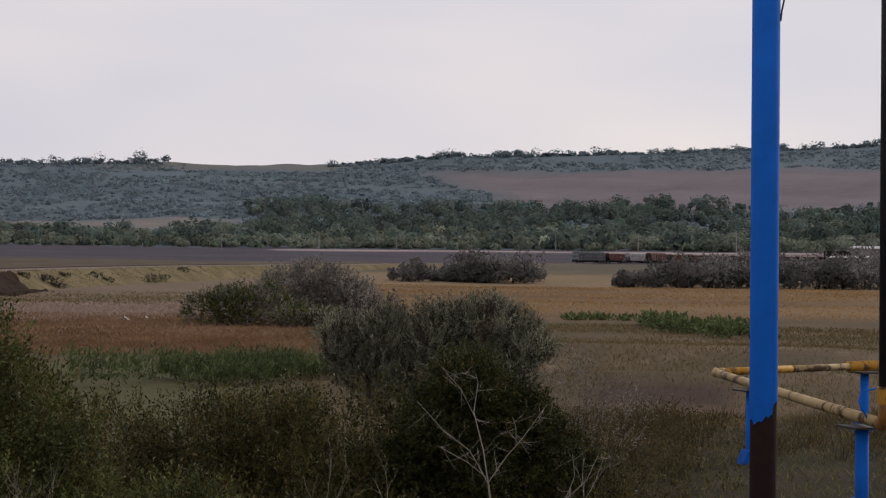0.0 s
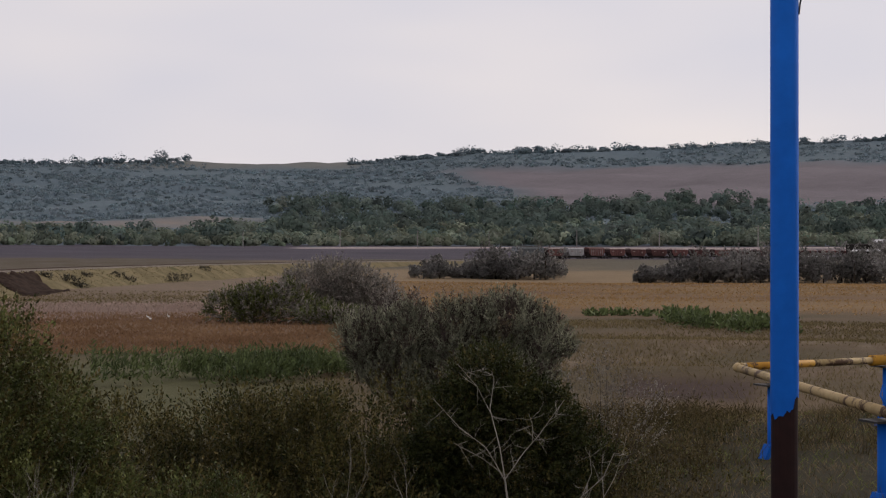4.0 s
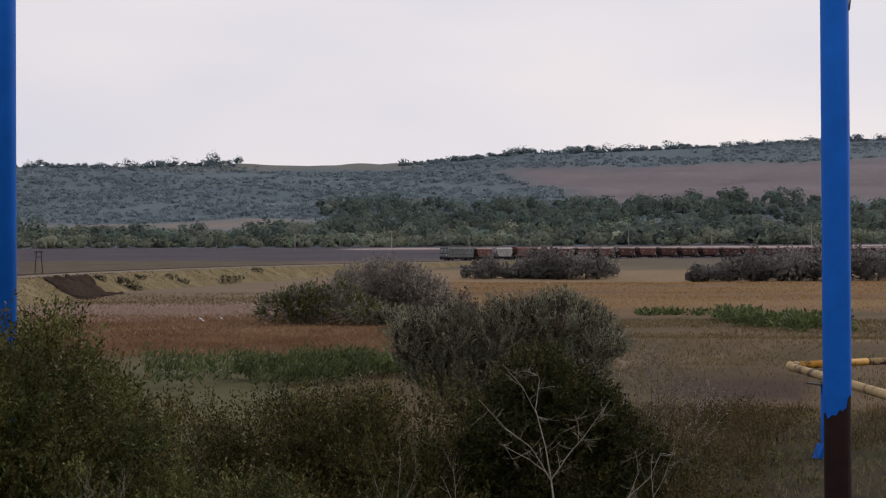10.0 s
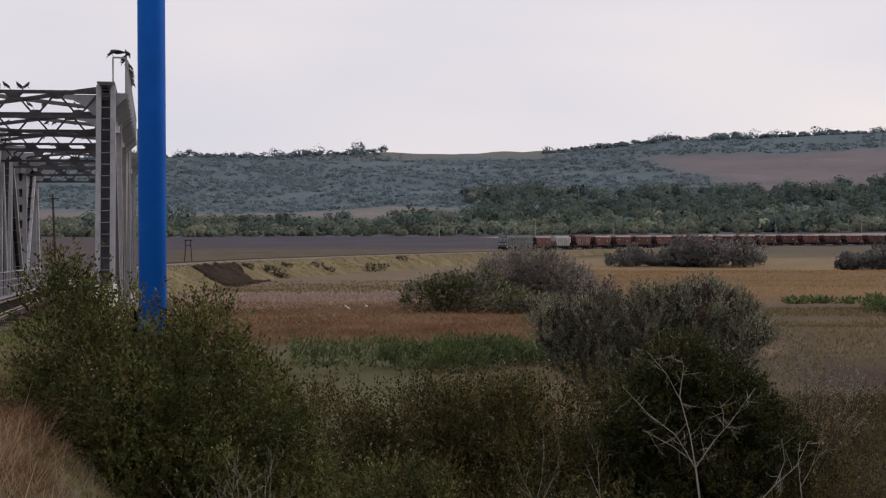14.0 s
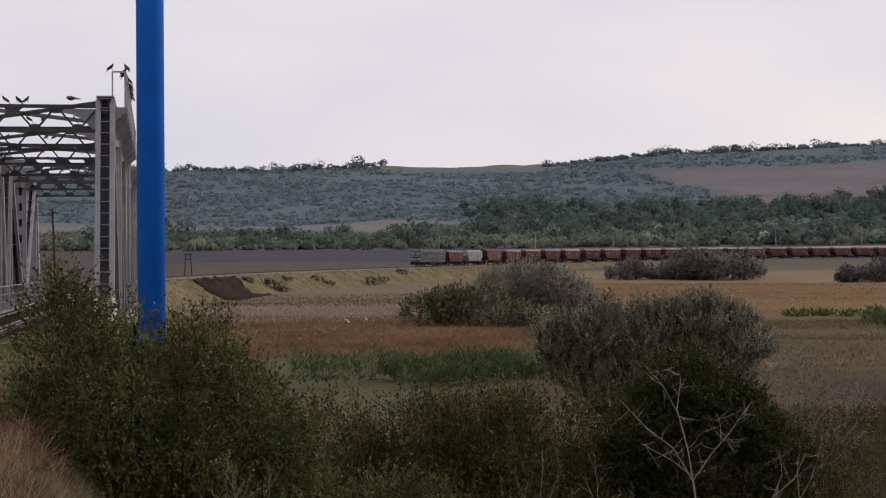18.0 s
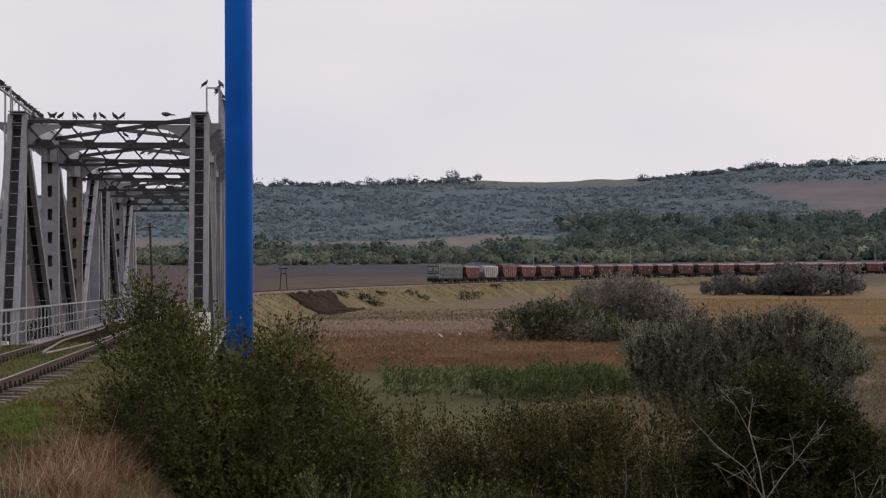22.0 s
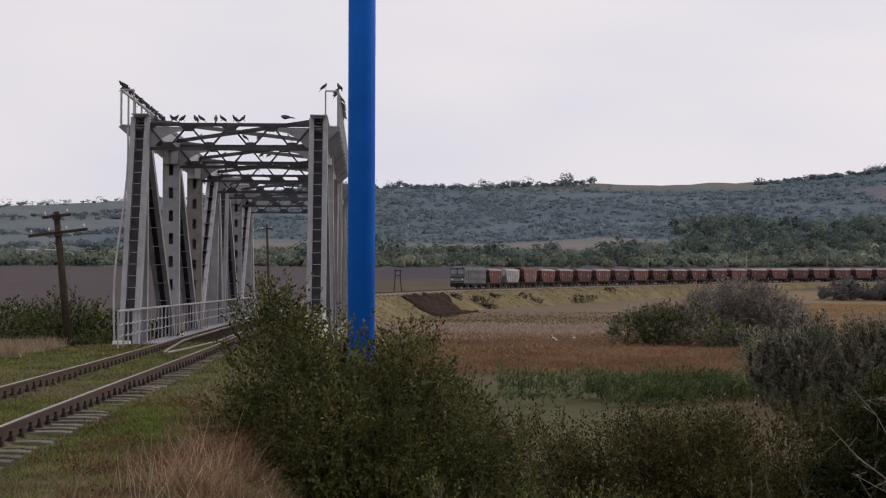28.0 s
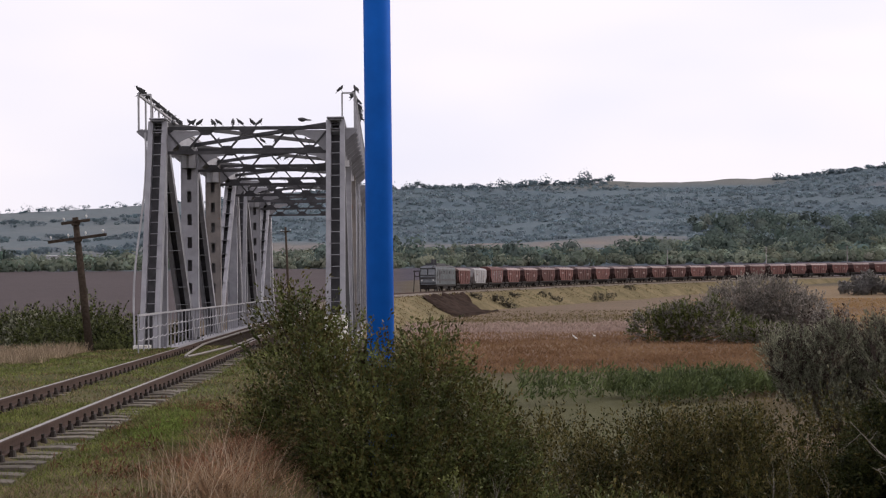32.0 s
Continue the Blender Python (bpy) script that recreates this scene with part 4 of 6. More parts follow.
# ---- gas pipes by the camera ----
def tall_pole(az, d, r, low, paint, label):
    x, y = polar(az, d)
    base = float(plan_gz(x, y))
    p = thing("pipe_mast", SETOUT @ pose(x, y, base), label, "pole", "pipe masts")
    if low is not None:
        n = 40
        side = [math.cos(2 * math.pi * i / n - radians(331.5)) for i in range(n)]
        edge = [low - base + 0.012 * math.sin(i * 1.9) + (0.115 if u > 0.72 else 0.03 if u > 0.1 else 0.0) - (0.02 if -0.75 < u < -0.3 else 0) for i, u in enumerate(side)]
        a = [2 * math.pi * i / n for i in range(n)]
        sh = Shape()
        lo = [(r * math.cos(t), r * math.sin(t), e) for t, e in zip(a, edge)]
        hi = [(r * math.cos(t), r * math.sin(t), 6.2) for t in a]
        sh.add(lo + hi, [(i, (i + 1) % n, n + (i + 1) % n, n + i) for i in range(n)] + [tuple(range(n, 2 * n))])
        part("painted_shaft", sh, paint, p, "glossy blue painted shaft", True)
        part("unpainted_foot", Shape().tube([(0, 0, -0.5), (0, 0, max(edge) + 0.02)], r - 0.004, 20), MAROON, p, "dark maroon foot")
    else:
        part("painted_shaft", Shape().tube([(0, 0, -0.6), (0, 0, 3), (0, 0, 6.2)], r, 20), paint, p, smooth=True)
        part("foot_flange", Shape().tube([(0, 0, -0.02), (0, 0, 0.02)], r * 1.9, 16), MAROON, p)
    part("end_cap", Shape().tube([(0, 0, 6.19), (0, 0, 6.23)], r * 1.04, 16), paint, p)
    if low is not None:
        part("wire_hook", Shape().tube([(r * 0.9, -0.03, 3.62), (r * 1.15, -0.05, 3.55), (r * 0.95, -0.05, 3.47), (r * 0.8, -0.06, 3.40)], 0.006, 6), BLACKPAINT, p, "small dark wire hook")
    return p


tall_pole(0.44, 11.2, 0.091, None, BLUE, "tall bright blue painted steel pipe mast rising from a bush")
tall_pole(28.46, 11.2, 0.092, 0.60, BLUE, "tall blue painted steel pipe mast with a maroon foot")


def gas_pipes():
    # the pipes stand farther off than the masts: their plan is at 1 : 2.47
    k = 2.47
    g = thing("gas_pipe", Matrix.Translation(EYE) @ Matrix.Scale(k, 4) @ Matrix.Translation([-v for v in EYE]), "worn yellow gas pipe on blue supports with a dark riser", "pipe")
    z = 0.785
    bx, by = polar(26.87, 13.2)
    rx, ry = polar(32.5, 8.95)
    fx, fy = polar(35.0, 15.6)
    b, r, f = Vector((bx, by, z)), Vector((rx, ry, z)), Vector((fx, fy, z))

    def along(p, q, t):
        return p.lerp(q, t)
    near = Shape().tube([along(r, b, t) for t in (0.04, 0.3, 0.6, 0.96)], 0.031, 14)
    part("near_run", near, PALEYELLOW, g, "faded yellow pipe run", True)
    bend = [along(r, b, 0.955), along(r, b, 0.985), b + (b - r).normalized() * 0.04 + (f - b).normalized() * 0.04, along(b, f, 0.015), along(b, f, 0.035)]
    part("bend", Shape().tube(bend, [0.031, 0.034, 0.034, 0.034, 0.031], 14), PALEYELLOW, g, smooth=True)
    part("far_run", Shape().tube([along(b, f, 0.03), along(b, f, 0.28)], 0.030, 14), YELLOW, g, "bright yellow pipe run", True)
    part("far_run", Shape().tube([along(b, f, 0.28), along(b, f, 0.51)], 0.029, 14), PALEYELLOW, g, smooth=True)
    part("far_run", Shape().tube([along(b, f, 0.505), along(b, f, 1.2)], 0.045, 14), YELLOW, g, "thick yellow sleeve", True)
    # elbow into the riser
    up = Vector((0, 0, 1))
    d = (r - b).normalized()
    el = [r + d * (0.10 * math.sin(t)) - d * 0.10 + up * (0.12 * (1 - math.cos(t))) for t in [math.pi / 2 * i / 6 for i in range(7)]]
    part("elbow", Shape().tube(el, 0.040, 14), material("orange_brown_paint", (0.20, 0.085, 0.02), (0.34, 0.16, 0.04), 9, 0.6, 0, 0.2, 0.3, ((0.06, 0.035, 0.02), 0.3, 16)), g, "orange-brown elbow", True)
    part("collar", Shape().tube([r + up * 0.11, r + up * 0.20], 0.052, 14), YELLOW, g)
    part("riser", Shape().tube([r + up * 0.18, r + up * 5.2], 0.043, 14), BLACKPAINT, g, "flaking black riser", True)
    # supports
    for c, r2, zz in ((along(r, b, 0.675) + Vector((0.03, 0.12, 0)), 0.038, z - 0.045), (along(r, b, 0.10), 0.037, z - 0.05), (along(b, f, 0.57), 0.036, z - 0.055)):
        gzz = EYE[2] + (float(gz(k * c.x, k * c.y)) - EYE[2]) / k
        s = part("support", Shape().tube([(c.x, c.y, gzz - 0.25), (c.x, c.y, zz)], r2, 14), BLUE, g, "blue pipe support", True)
        part("saddle", Shape().box((c.x, c.y, zz), (0.2, 0.2, 0.012)), BLACKPAINT, s)
        part("foot_plate", Shape().prism([(-0.09, 0), (0.09, 0), (0.045, 0.1), (-0.045, 0.1)], "y", -0.05, 0.05), BLUE, s).location = (c.x, c.y, gzz + 0.005)
    c = along(r, b, 0.06)
    loop = [(c.x - 0.02, c.y, z + 0.0), (c.x - 0.05, c.y + 0.05, z + 0.10), (c.x - 0.03, c.y + 0.06, z + 0.15), (c.x + 0.10, c.y + 0.08, z + 0.17), (c.x + 0.16, c.y + 0.1, z + 0.165)]
    part("bent_rod", Shape().tube(loop, 0.005, 8), BLUE, g, "thin bent blue rod", True)
    return g


gas_pipes()


def stub_post():
    x, y = polar(18.75, 8.0)
    z = float(plan_gz(x, y))
    t = thing("boundary_post", SETOUT @ pose(x, y, z, 0, 2, 20), "short square concrete post with orange lichen", "post")
    part("shaft", Shape().box((0, 0, 0.12), (0.16, 0.12, 0.66), taper=0.92, bevel=0.02), material("lichen_concrete", (0.045, 0.030, 0.020), (0.10, 0.058, 0.030), 14, 0.95, 0, 0.5, 0.3, ((0.11, 0.10, 0.09), 0.25, 11)), t)


stub_post()


# ---- the freight train ----
def bogie(parent, y):
    b = part("bogie", Shape().box((0, y, 0.62), (2.5, 2.7, 0.34), bevel=0.1).box((-1.05, y, 0.52), (0.16, 2.5, 0.4), bevel=0.03).box((1.05, y, 0.52), (0.16, 2.5, 0.4), bevel=0.03), BOGIE, parent)
    for dy in (-0.92, 0.92):
        for sx in (-1, 1):
            part("wheel", Shape().tube([(sx * 0.86, y + dy, 0.475), (sx * 0.72, y + dy, 0.475)], 0.475, 14), BOGIE, b)
    return b


def hopper(kind):
    """A covered hopper wagon: ends slope inwards under an overhanging roof."""
    labels = {"red": "faded red-oxide covered grain hopper wagon with dusty roof", "white": "dirty white covered hopper wagon", "ribbed": "maroon round-roofed hopper wagon with pale ribs"}
    w = thing("hopper_wagon", pose(0, 0, 0), labels[kind], "freight wagon", "hopper wagons")
    main = {"red": HOPPERRED, "white": HOPPERWHITE, "ribbed": HOPPERRED}[kind]
    top = 4.2
    body = Shape()
    # side outline along the wagon: long at the top, short at the sill
    side = [(-4.66, top - 0.5), (-4.66, 2.5), (-3.7, 1.2), (3.7, 1.2), (4.66, 2.5), (4.66, top - 0.5)]
    for sx in (-1, 1):
        body.prism(side, "x", sx * 1.42 - 0.03, sx * 1.42 + 0.03)
    part("body_side", body, main, w)
    for sy in (-1, 1):
        e = Shape()
        rise = 0.5 if kind != "ribbed" else 0.75
        arch = [(1.44 * math.cos(t), top - 0.5 + rise * 0.97 * math.sin(t)) for t in [math.pi * i / 8 for i in range(9)]]
        e.prism(arch + [(-1.41, 2.5), (1.41, 2.5)], "y", sy * 4.69 - 0.03, sy * 4.69 + 0.03)
        e.add([(1.41, sy * 4.67, 2.5), (-1.41, sy * 4.67, 2.5), (-1.41, sy * 3.7, 1.2), (1.41, sy * 3.7, 1.2)], [(0, 1, 2, 3)])
        part("sloped_end", e, HOPPEREND if kind != "white" else main, w, "dark end wall sloping in at the foot")
    r = Shape()
    arc = [(1.5 * math.cos(t), top - 0.5 + (0.5 if kind != "ribbed" else 0.75) * math.sin(t)) for t in [math.pi * i / 8 for i in range(9)]]
    r.prism(arc, "y", -4.77, 4.77)
    part("roof", r, HOPPERROOF if kind == "red" else main, w)
    for y in (-3.15, -1.05, 1.05, 3.15):
        part("hatch", Shape().box((0, y, top + (0.0 if kind != "ribbed" else 0.24)), (0.9, 1.5, 0.14), bevel=0.1), HOPPERROOF, w)
    rib = Shape().box((0, 0, (top + 0.5) / 2 + 0.15), (0.07, 0.12, top - 1.9)).data("side_rib", HOPPERWHITE if kind == "ribbed" else main)
    for y in np.linspace(-3.35, 3.35, 6):
        for sx in (-1, 1):
            part("side_rib", rib, main, w).location = (sx * 1.48, y, 0)
    for sx in (-1, 1):
        part("side_marking", Shape().box((sx * 1.465, -2.6, 2.9), (0.03, 1.5, 0.28)).box((sx * 1.465, 2.2, 2.5), (0.03, 0.8, 0.5)), HOPPERROOF, w, "pale painted marking bars")
    part("sill", Shape().box((0, 0, 1.1), (2.7, 11.8, 0.3)).box((0, 0, 0.75), (1.6, 5.0, 0.6), taper=1.5), BOGIE, w)
    for sy in (-1, 1):
        for sx in (-1, 1):
            part("end_stanchion", Shape().beam((sx * 1.25, sy * 5.55, 1.1), (sx * 1.25, sy * 4.7, top - 1.0), 0.1, 0.1), HOPPEREND, w)
        part("coupler", Shape().box((0, sy * 6.15, 1.0), (0.3, 0.75, 0.3), bevel=0.05), BOGIE, w)
        bogie(w, sy * 4.5)
    return w


def locomotive():
    w = thing("diesel_locomotive", pose(0, 0, 0), "grimy pale grey diesel locomotive with a flat two-window cab", "locomotive")
    prof = [(-1.55, 1.2), (1.55, 1.2), (1.55, 3.95), (1.35, 4.4), (0.7, 4.68), (-0.7, 4.68), (-1.35, 4.4), (-1.55, 3.95)]
    part("body", Shape().prism(prof, "y", -8.3, 7.4), material("sooty_blue_grey_paint", (0.050, 0.058, 0.065), (0.105, 0.117, 0.125), 0.8, 0.7, 0, 0.1, 0.3, ((0.035, 0.033, 0.033), 0.34, 0.7)), w, "sooty blue-grey body side")
    nose = Shape()
    k = len(prof)
    front = [(x * 0.97, -8.75 if z < 2.6 else -8.75 + (z - 2.6) * 0.22, z if z < 4.2 else z - 0.08) for x, z in prof]
    nose.add([(x, -8.3, z) for x, z in prof] + front, [(i, (i + 1) % k, k + (i + 1) % k, k + i) for i in range(k)] + [tuple(range(k, 2 * k))])
    cab = part("cab_front", nose, LOCOGREY, w)
    for sx in (-1, 1):
        part("windscreen", Shape().box((sx * 0.72, -8.63, 3.42), (1.16, 0.12, 0.98), pose(0, 0, 0, -8, 0, 0)), CABSKY, cab, "grey windscreen with the sky reflection put into its colour")
        part("window_frame", Shape().box((sx * 0.72, -8.60, 3.42), (1.44, 0.10, 1.25), pose(0, 0, 0, -8, 0, 0)), LOCODARK, cab, "dark window surround")
        part("headlight", Shape().tube([(sx * 1.05, -8.74, 1.95), (sx * 1.05, -8.82, 1.95)], 0.14, 12), PORCELAIN, cab)
        part("side_window", Shape().box((sx * 1.56, -7.2, 3.15), (0.04, 0.9, 0.8)), CABGLASS, cab)
        part("cab_door", Shape().box((sx * 1.565, -5.6, 2.6), (0.04, 1.3, 2.3)), LOCODARK, w)
        for y in (-4.2, -2.0, 0.4, 2.8):
            part("louvre", Shape().box((sx * 1.57, y, 3.4), (0.04, 1.2, 0.6)), LOCODARK, w)
        part("fuel_tank", Shape().box((sx * 0.9, -0.3, 0.8), (0.9, 4.0, 0.8), bevel=0.1), BOGIE, w)
    part("bumper_band", Shape().box((0, -8.78, 2.35), (2.9, 0.05, 0.34)).box((0, -8.78, 1.45), (3.0, 0.06, 0.22)), LOCODARK, cab, "dark band below the windscreen")
    part("body_stripe", Shape().box((0, -0.5, 2.0), (3.16, 15.0, 0.45)), LOCODARK, w, "dark lower stripe")
    part("cab_visor", Shape().box((0, -8.5, 4.1), (2.9, 0.5, 0.10)), LOCODARK, cab)
    part("rear_hood", Shape().box((0, 7.9, 2.7), (2.7, 1.1, 2.9), bevel=0.15), LOCODARK, w)
    part("roof", Shape().prism([(-1.42, 4.34), (-1.36, 4.43), (-0.7, 4.71), (0.7, 4.71), (1.36, 4.43), (1.42, 4.34)], "y", -8.2, 7.42), LOCODARK, w, "sooty dark roof")
    part("roof_gear", Shape().box((0, -2.2, 4.82), (2.1, 7.6, 0.42), bevel=0.08).box((0, 4.2, 4.76), (1.9, 3.0, 0.25), bevel=0.1), LOCODARK, w)
    for y in (-4.6, -2.9):
        part("exhaust", Shape().tube([(0, y, 4.6), (0, y, 5.75)], 0.28, 10), LOCODARK, w, "sooty exhaust pipe")
    part("frame", Shape().box((0, -0.3, 1.05), (3.0, 16.6, 0.35)).box((0, -8.9, 0.75), (2.8, 0.25, 0.7), bevel=0.05), BOGIE, w)
    part("coupler", Shape().box((0, -9.2, 1.0), (0.3, 0.6, 0.3), bevel=0.05), BOGIE, w)
    bogie(w, -5.6)
    bogie(w, 5.2)
    return w


TRAIN = [(locomotive(), 8.9)]
kinds = {k: hopper(k) for k in ("red", "white", "ribbed")}
first = set()
for i in range(32):
    k = {1: "white", 2: "ribbed"}.get(i, "red")
    if k in first:
        car = copy_thing(kinds[k], pose(0, 0, 0))
    else:
        car = kinds[k]
        first.add(k)
    TRAIN.append((car, 17.6 + 6.35 + 12.7 * i))

# metres from the start of the curve to the front of the locomotive, by time
HEAD = [(0, 516.5), (3, 478.5), (6, 440.5), (8, 415), (10, 389), (12, 362.5), (14, 334.5), (15, 320), (18, 277), (20, 249.5), (22, 224.5), (23, 212), (25, 190.5), (28, 159.5), (30, 139.5), (32, 120.5)]


def motions():
    times = [0.0, 1.5, 3, 4.5, 6, 7.5, 9, 10.5, 12, 13.5, 15, 16.5, 18, 19, 20, 21, 22, 23, 24, 25, 26.5, 28, 29, 30, 31, 32]
    tt, hh = zip(*HEAD)
    for car, back in TRAIN:
        rows = []
        for t in times:
            s = float(np.interp(t, tt, hh)) + back
            x, y, z, a = (float(v) for v in track(np.array(s)))
            rows.append((t, pose(x, y, z, 0, 0, -math.degrees(a))))
        walk(car, rows)
    bird, wings = FLYER
    walk(bird, [(t, pose(x, y, z, 0, 0, 75 if t < 15.3 else 40)) for t, x, y, z in FLIGHT])
    beat = [(0, 12, 80), (14.4, 12, 80), (14.6, 20, 10), (14.7, -50, 0), (14.8, 10, 0), (14.9, 55, 0), (15.0, -25, 0), (15.1, 25, 0), (15.2, -50, 0), (15.3, 30, 0), (15.4, -35, 0), (15.5, 40, 0), (15.65, -10, 20), (15.8, 12, 80), (32, 12, 80)]
    for sx, w in wings:
        walk(w, [(t, pose(sx * 0.04, 0.02, 0.15, 0, sx * a, -sx * fold)) for t, a, fold in beat])


# ---- plants ----
def stems(rng, foot, lobes, n, r0, t, name):
    """Woody stems from the foot into the lobes."""
    for i in range(n):
        sh = Shape()
        lb = lobes[i % len(lobes)]
        end = np.array(lb[:3]) + rng.uniform(-0.6, 0.6, 3) * np.array(lb[3:])
        st = np.array(foot) + rng.normal(0, 0.12 * lb[3], 3) * (1, 1, 0)
        mid = (st + end) / 2 + rng.normal(0, 0.12, 3) * lb[3]
        sh.tube([st, mid, end], [r0, r0 * 0.7, r0 * 0.25], 6)
        part(name, sh, BARK, t)


def bush(name, az, d, lobes, sprigs, per, sprig_len, leaf, mats, label, seed, up=0.7, nstem=8, r0=0.02, core=0.5, category="bush", lumps=5, plan=False):
    """lobes: bearing, height of centre, half width, half depth, half height; the bearing is an offset in metres across."""
    rng = np.random.default_rng(seed)
    x, y = polar(az, d)
    g = float(plan_gz(x, y) if plan else gz(x, y))
    t = thing(name, SETOUT @ pose(x, y, g, 0, 0, -az) if plan else pose(x, y, g, 0, 0, -az), label, category)
    lb = [(u, v, zc - g, a, b, c) for u, v, zc, a, b, c in lobes]
    for u, v, zc, a, b, c in list(lb):
        for k in range(lumps):
            e = unit(rng.normal(0, 1, 3) + np.array([0, 0, 0.45]))
            f = rng.uniform(0.22, 0.42)
            lb.append((u + e[0] * a * 0.92, v + e[1] * b * 0.9, zc + e[2] * c * 0.95, a * f, b * f, c * f))
    stems(rng, (lb[0][0] * 0.4, 0, -0.1), lb, min(nstem, 14), r0, t, "limb" if category == "tree" else "stem")
    for mat, share, nm in mats:
        # leaves that colour in the shade fill only the crown's middle
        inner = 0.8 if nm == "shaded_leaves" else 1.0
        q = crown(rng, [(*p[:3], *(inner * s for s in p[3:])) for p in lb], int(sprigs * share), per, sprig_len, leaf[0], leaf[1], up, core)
        q = q[q[:, :, 2].min(1) > -0.05]
        part(nm, quads(nm, q, mat), mat, t)
    return t


# the large bush in front of the blue mast
GREENS = ((LEAF_DARK, 0.66, "leaves"), (LEAF_OLIVE, 0.30, "olive_leaves"), (LEAF_DRY, 0.04, "yellow_leaves"))
OLIVES = ((LEAF_OLIVE, 0.70, "leaves"), (LEAF_DIMMED, 0.25, "dark_leaves"), (LEAF_DRY, 0.05, "yellow_leaves"))
# mix with the dimmed leaf, for growth that shows while exposure is low
DIMMED_GREENS = ((LEAF_DIMMED, 0.6, "leaves"), (LEAF_OLIVE, 0.36, "olive_leaves"), (LEAF_DRY, 0.04, "yellow_leaves"))
bush("bush", 2.4, 9.6, [(-0.82, 0.0, 0.98, 0.30, 0.34, 0.55), (-0.52, 0, 0.78, 0.42, 0.45, 0.60), (-0.16, 0.0, 0.56, 0.48, 0.5, 0.60), (0.16, 0, 0.36, 0.42, 0.5, 0.56), (0.40, 0, 0.16, 0.30, 0.45, 0.50), (-0.3, -0.1, 0.0, 0.80, 0.5, 0.5), (0.2, -0.1, -0.1, 0.60, 0.5, 0.5), (-0.95, 0, 0.45, 0.22, 0.3, 0.45), (-0.42, -0.35, 0.70, 0.34, 0.3, 0.34), (-0.22, -0.4, 0.42, 0.40, 0.3, 0.40), (-0.34, -0.45, 0.1, 0.5, 0.3, 0.45)],
     11500, 14, 0.17, (0.024, 0.012), GREENS, "dense dark green leafy shrub around the blue mast", 11, 0.8, 26, 0.009, 0.35, plan=True)
# looser olive shrubs beyond it
bush("bush", 8.6, 13.0, [(-0.55, 0, 0.02, 0.55, 0.6, 0.50), (0.15, 0.2, 0.0, 0.6, 0.6, 0.52), (0.75, 0.3, -0.02, 0.5, 0.6, 0.48), (0.1, -0.2, -0.6, 1.2, 0.7, 0.55), (-0.3, -0.3, -1.1, 0.9, 0.6, 0.5)],
     5200, 14, 0.26, (0.030, 0.014), OLIVES, "loose olive-green shrub with twiggy shoots", 12, 1.3, 30, 0.008, 0.3, plan=True)
bush("bush", 13.6, 13.4, [(-0.5, 0, -0.08, 0.6, 0.6, 0.5), (0.2, 0.2, -0.03, 0.6, 0.6, 0.52), (0.7, -0.2, -0.2, 0.5, 0.6, 0.5), (0.1, -0.3, -0.75, 1.15, 0.7, 0.6), (0, -0.4, -1.2, 0.9, 0.6, 0.5)],
     5200, 14, 0.26, (0.030, 0.014), OLIVES, "loose olive-green shrub among tall weeds", 13, 1.3, 28, 0.008, 0.3, plan=True)
# the dark tree with bleached branches before it
bush("small_tree", 19.0, 24.0, [(-0.24, 0, -0.08, 0.55, 0.7, 0.45), (-0.77, 0, -0.62, 0.45, 0.7, 0.5), (0.6, 0, -0.70, 0.5, 0.7, 0.5), (0.0, -0.2, -1.27, 1.15, 0.9, 0.75), (1.1, 0, -1.27, 0.45, 0.7, 0.6), (-0.93, 0, -1.43, 0.5, 0.7, 0.6), (0.2, 0, -0.45, 0.5, 0.6, 0.5)],
     7600, 13, 0.22, (0.048, 0.025), ((LEAF_DIMMED, 0.85, "leaves"), (LEAF_OLIVE, 0.15, "olive_leaves")), "dark green round-headed small tree", 14, 0.5, 14, 0.03, 0.25, category="tree")
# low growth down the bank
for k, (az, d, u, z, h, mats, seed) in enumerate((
        (17.4, 12.0, 0.75, -0.62, 0.5, DIMMED_GREENS, 51), (21.4, 12.4, 0.7, -0.62, 0.55, OLIVES, 52), (24.6, 13.8, 0.85, -0.62, 0.50, OLIVES, 53), (27.2, 16.8, 0.8, -0.72, 0.5, OLIVES, 54),
        (11.0, 10.6, 0.7, -0.45, 0.42, OLIVES, 55), (6.6, 9.8, 0.6, -0.15, 0.45, GREENS, 56), (14.6, 10.4, 0.7, -0.50, 0.42, DIMMED_GREENS, 57), (19.2, 10.2, 0.6, -0.66, 0.42, OLIVES, 58), (23.0, 10.4, 0.6, -0.64, 0.36, OLIVES, 59), (15.4, 12.6, 0.7, -0.35, 0.5, OLIVES, 60), (17.0, 13.4, 0.6, -0.4, 0.5, DIMMED_GREENS, 61), (12.0, 12.2, 0.6, -0.5, 0.45, OLIVES, 62))):
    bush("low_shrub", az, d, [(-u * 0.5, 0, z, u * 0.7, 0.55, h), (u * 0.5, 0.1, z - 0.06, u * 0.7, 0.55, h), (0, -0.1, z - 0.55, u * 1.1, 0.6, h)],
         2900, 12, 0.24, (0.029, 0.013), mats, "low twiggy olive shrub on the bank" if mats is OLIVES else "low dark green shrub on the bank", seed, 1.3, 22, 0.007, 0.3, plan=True)
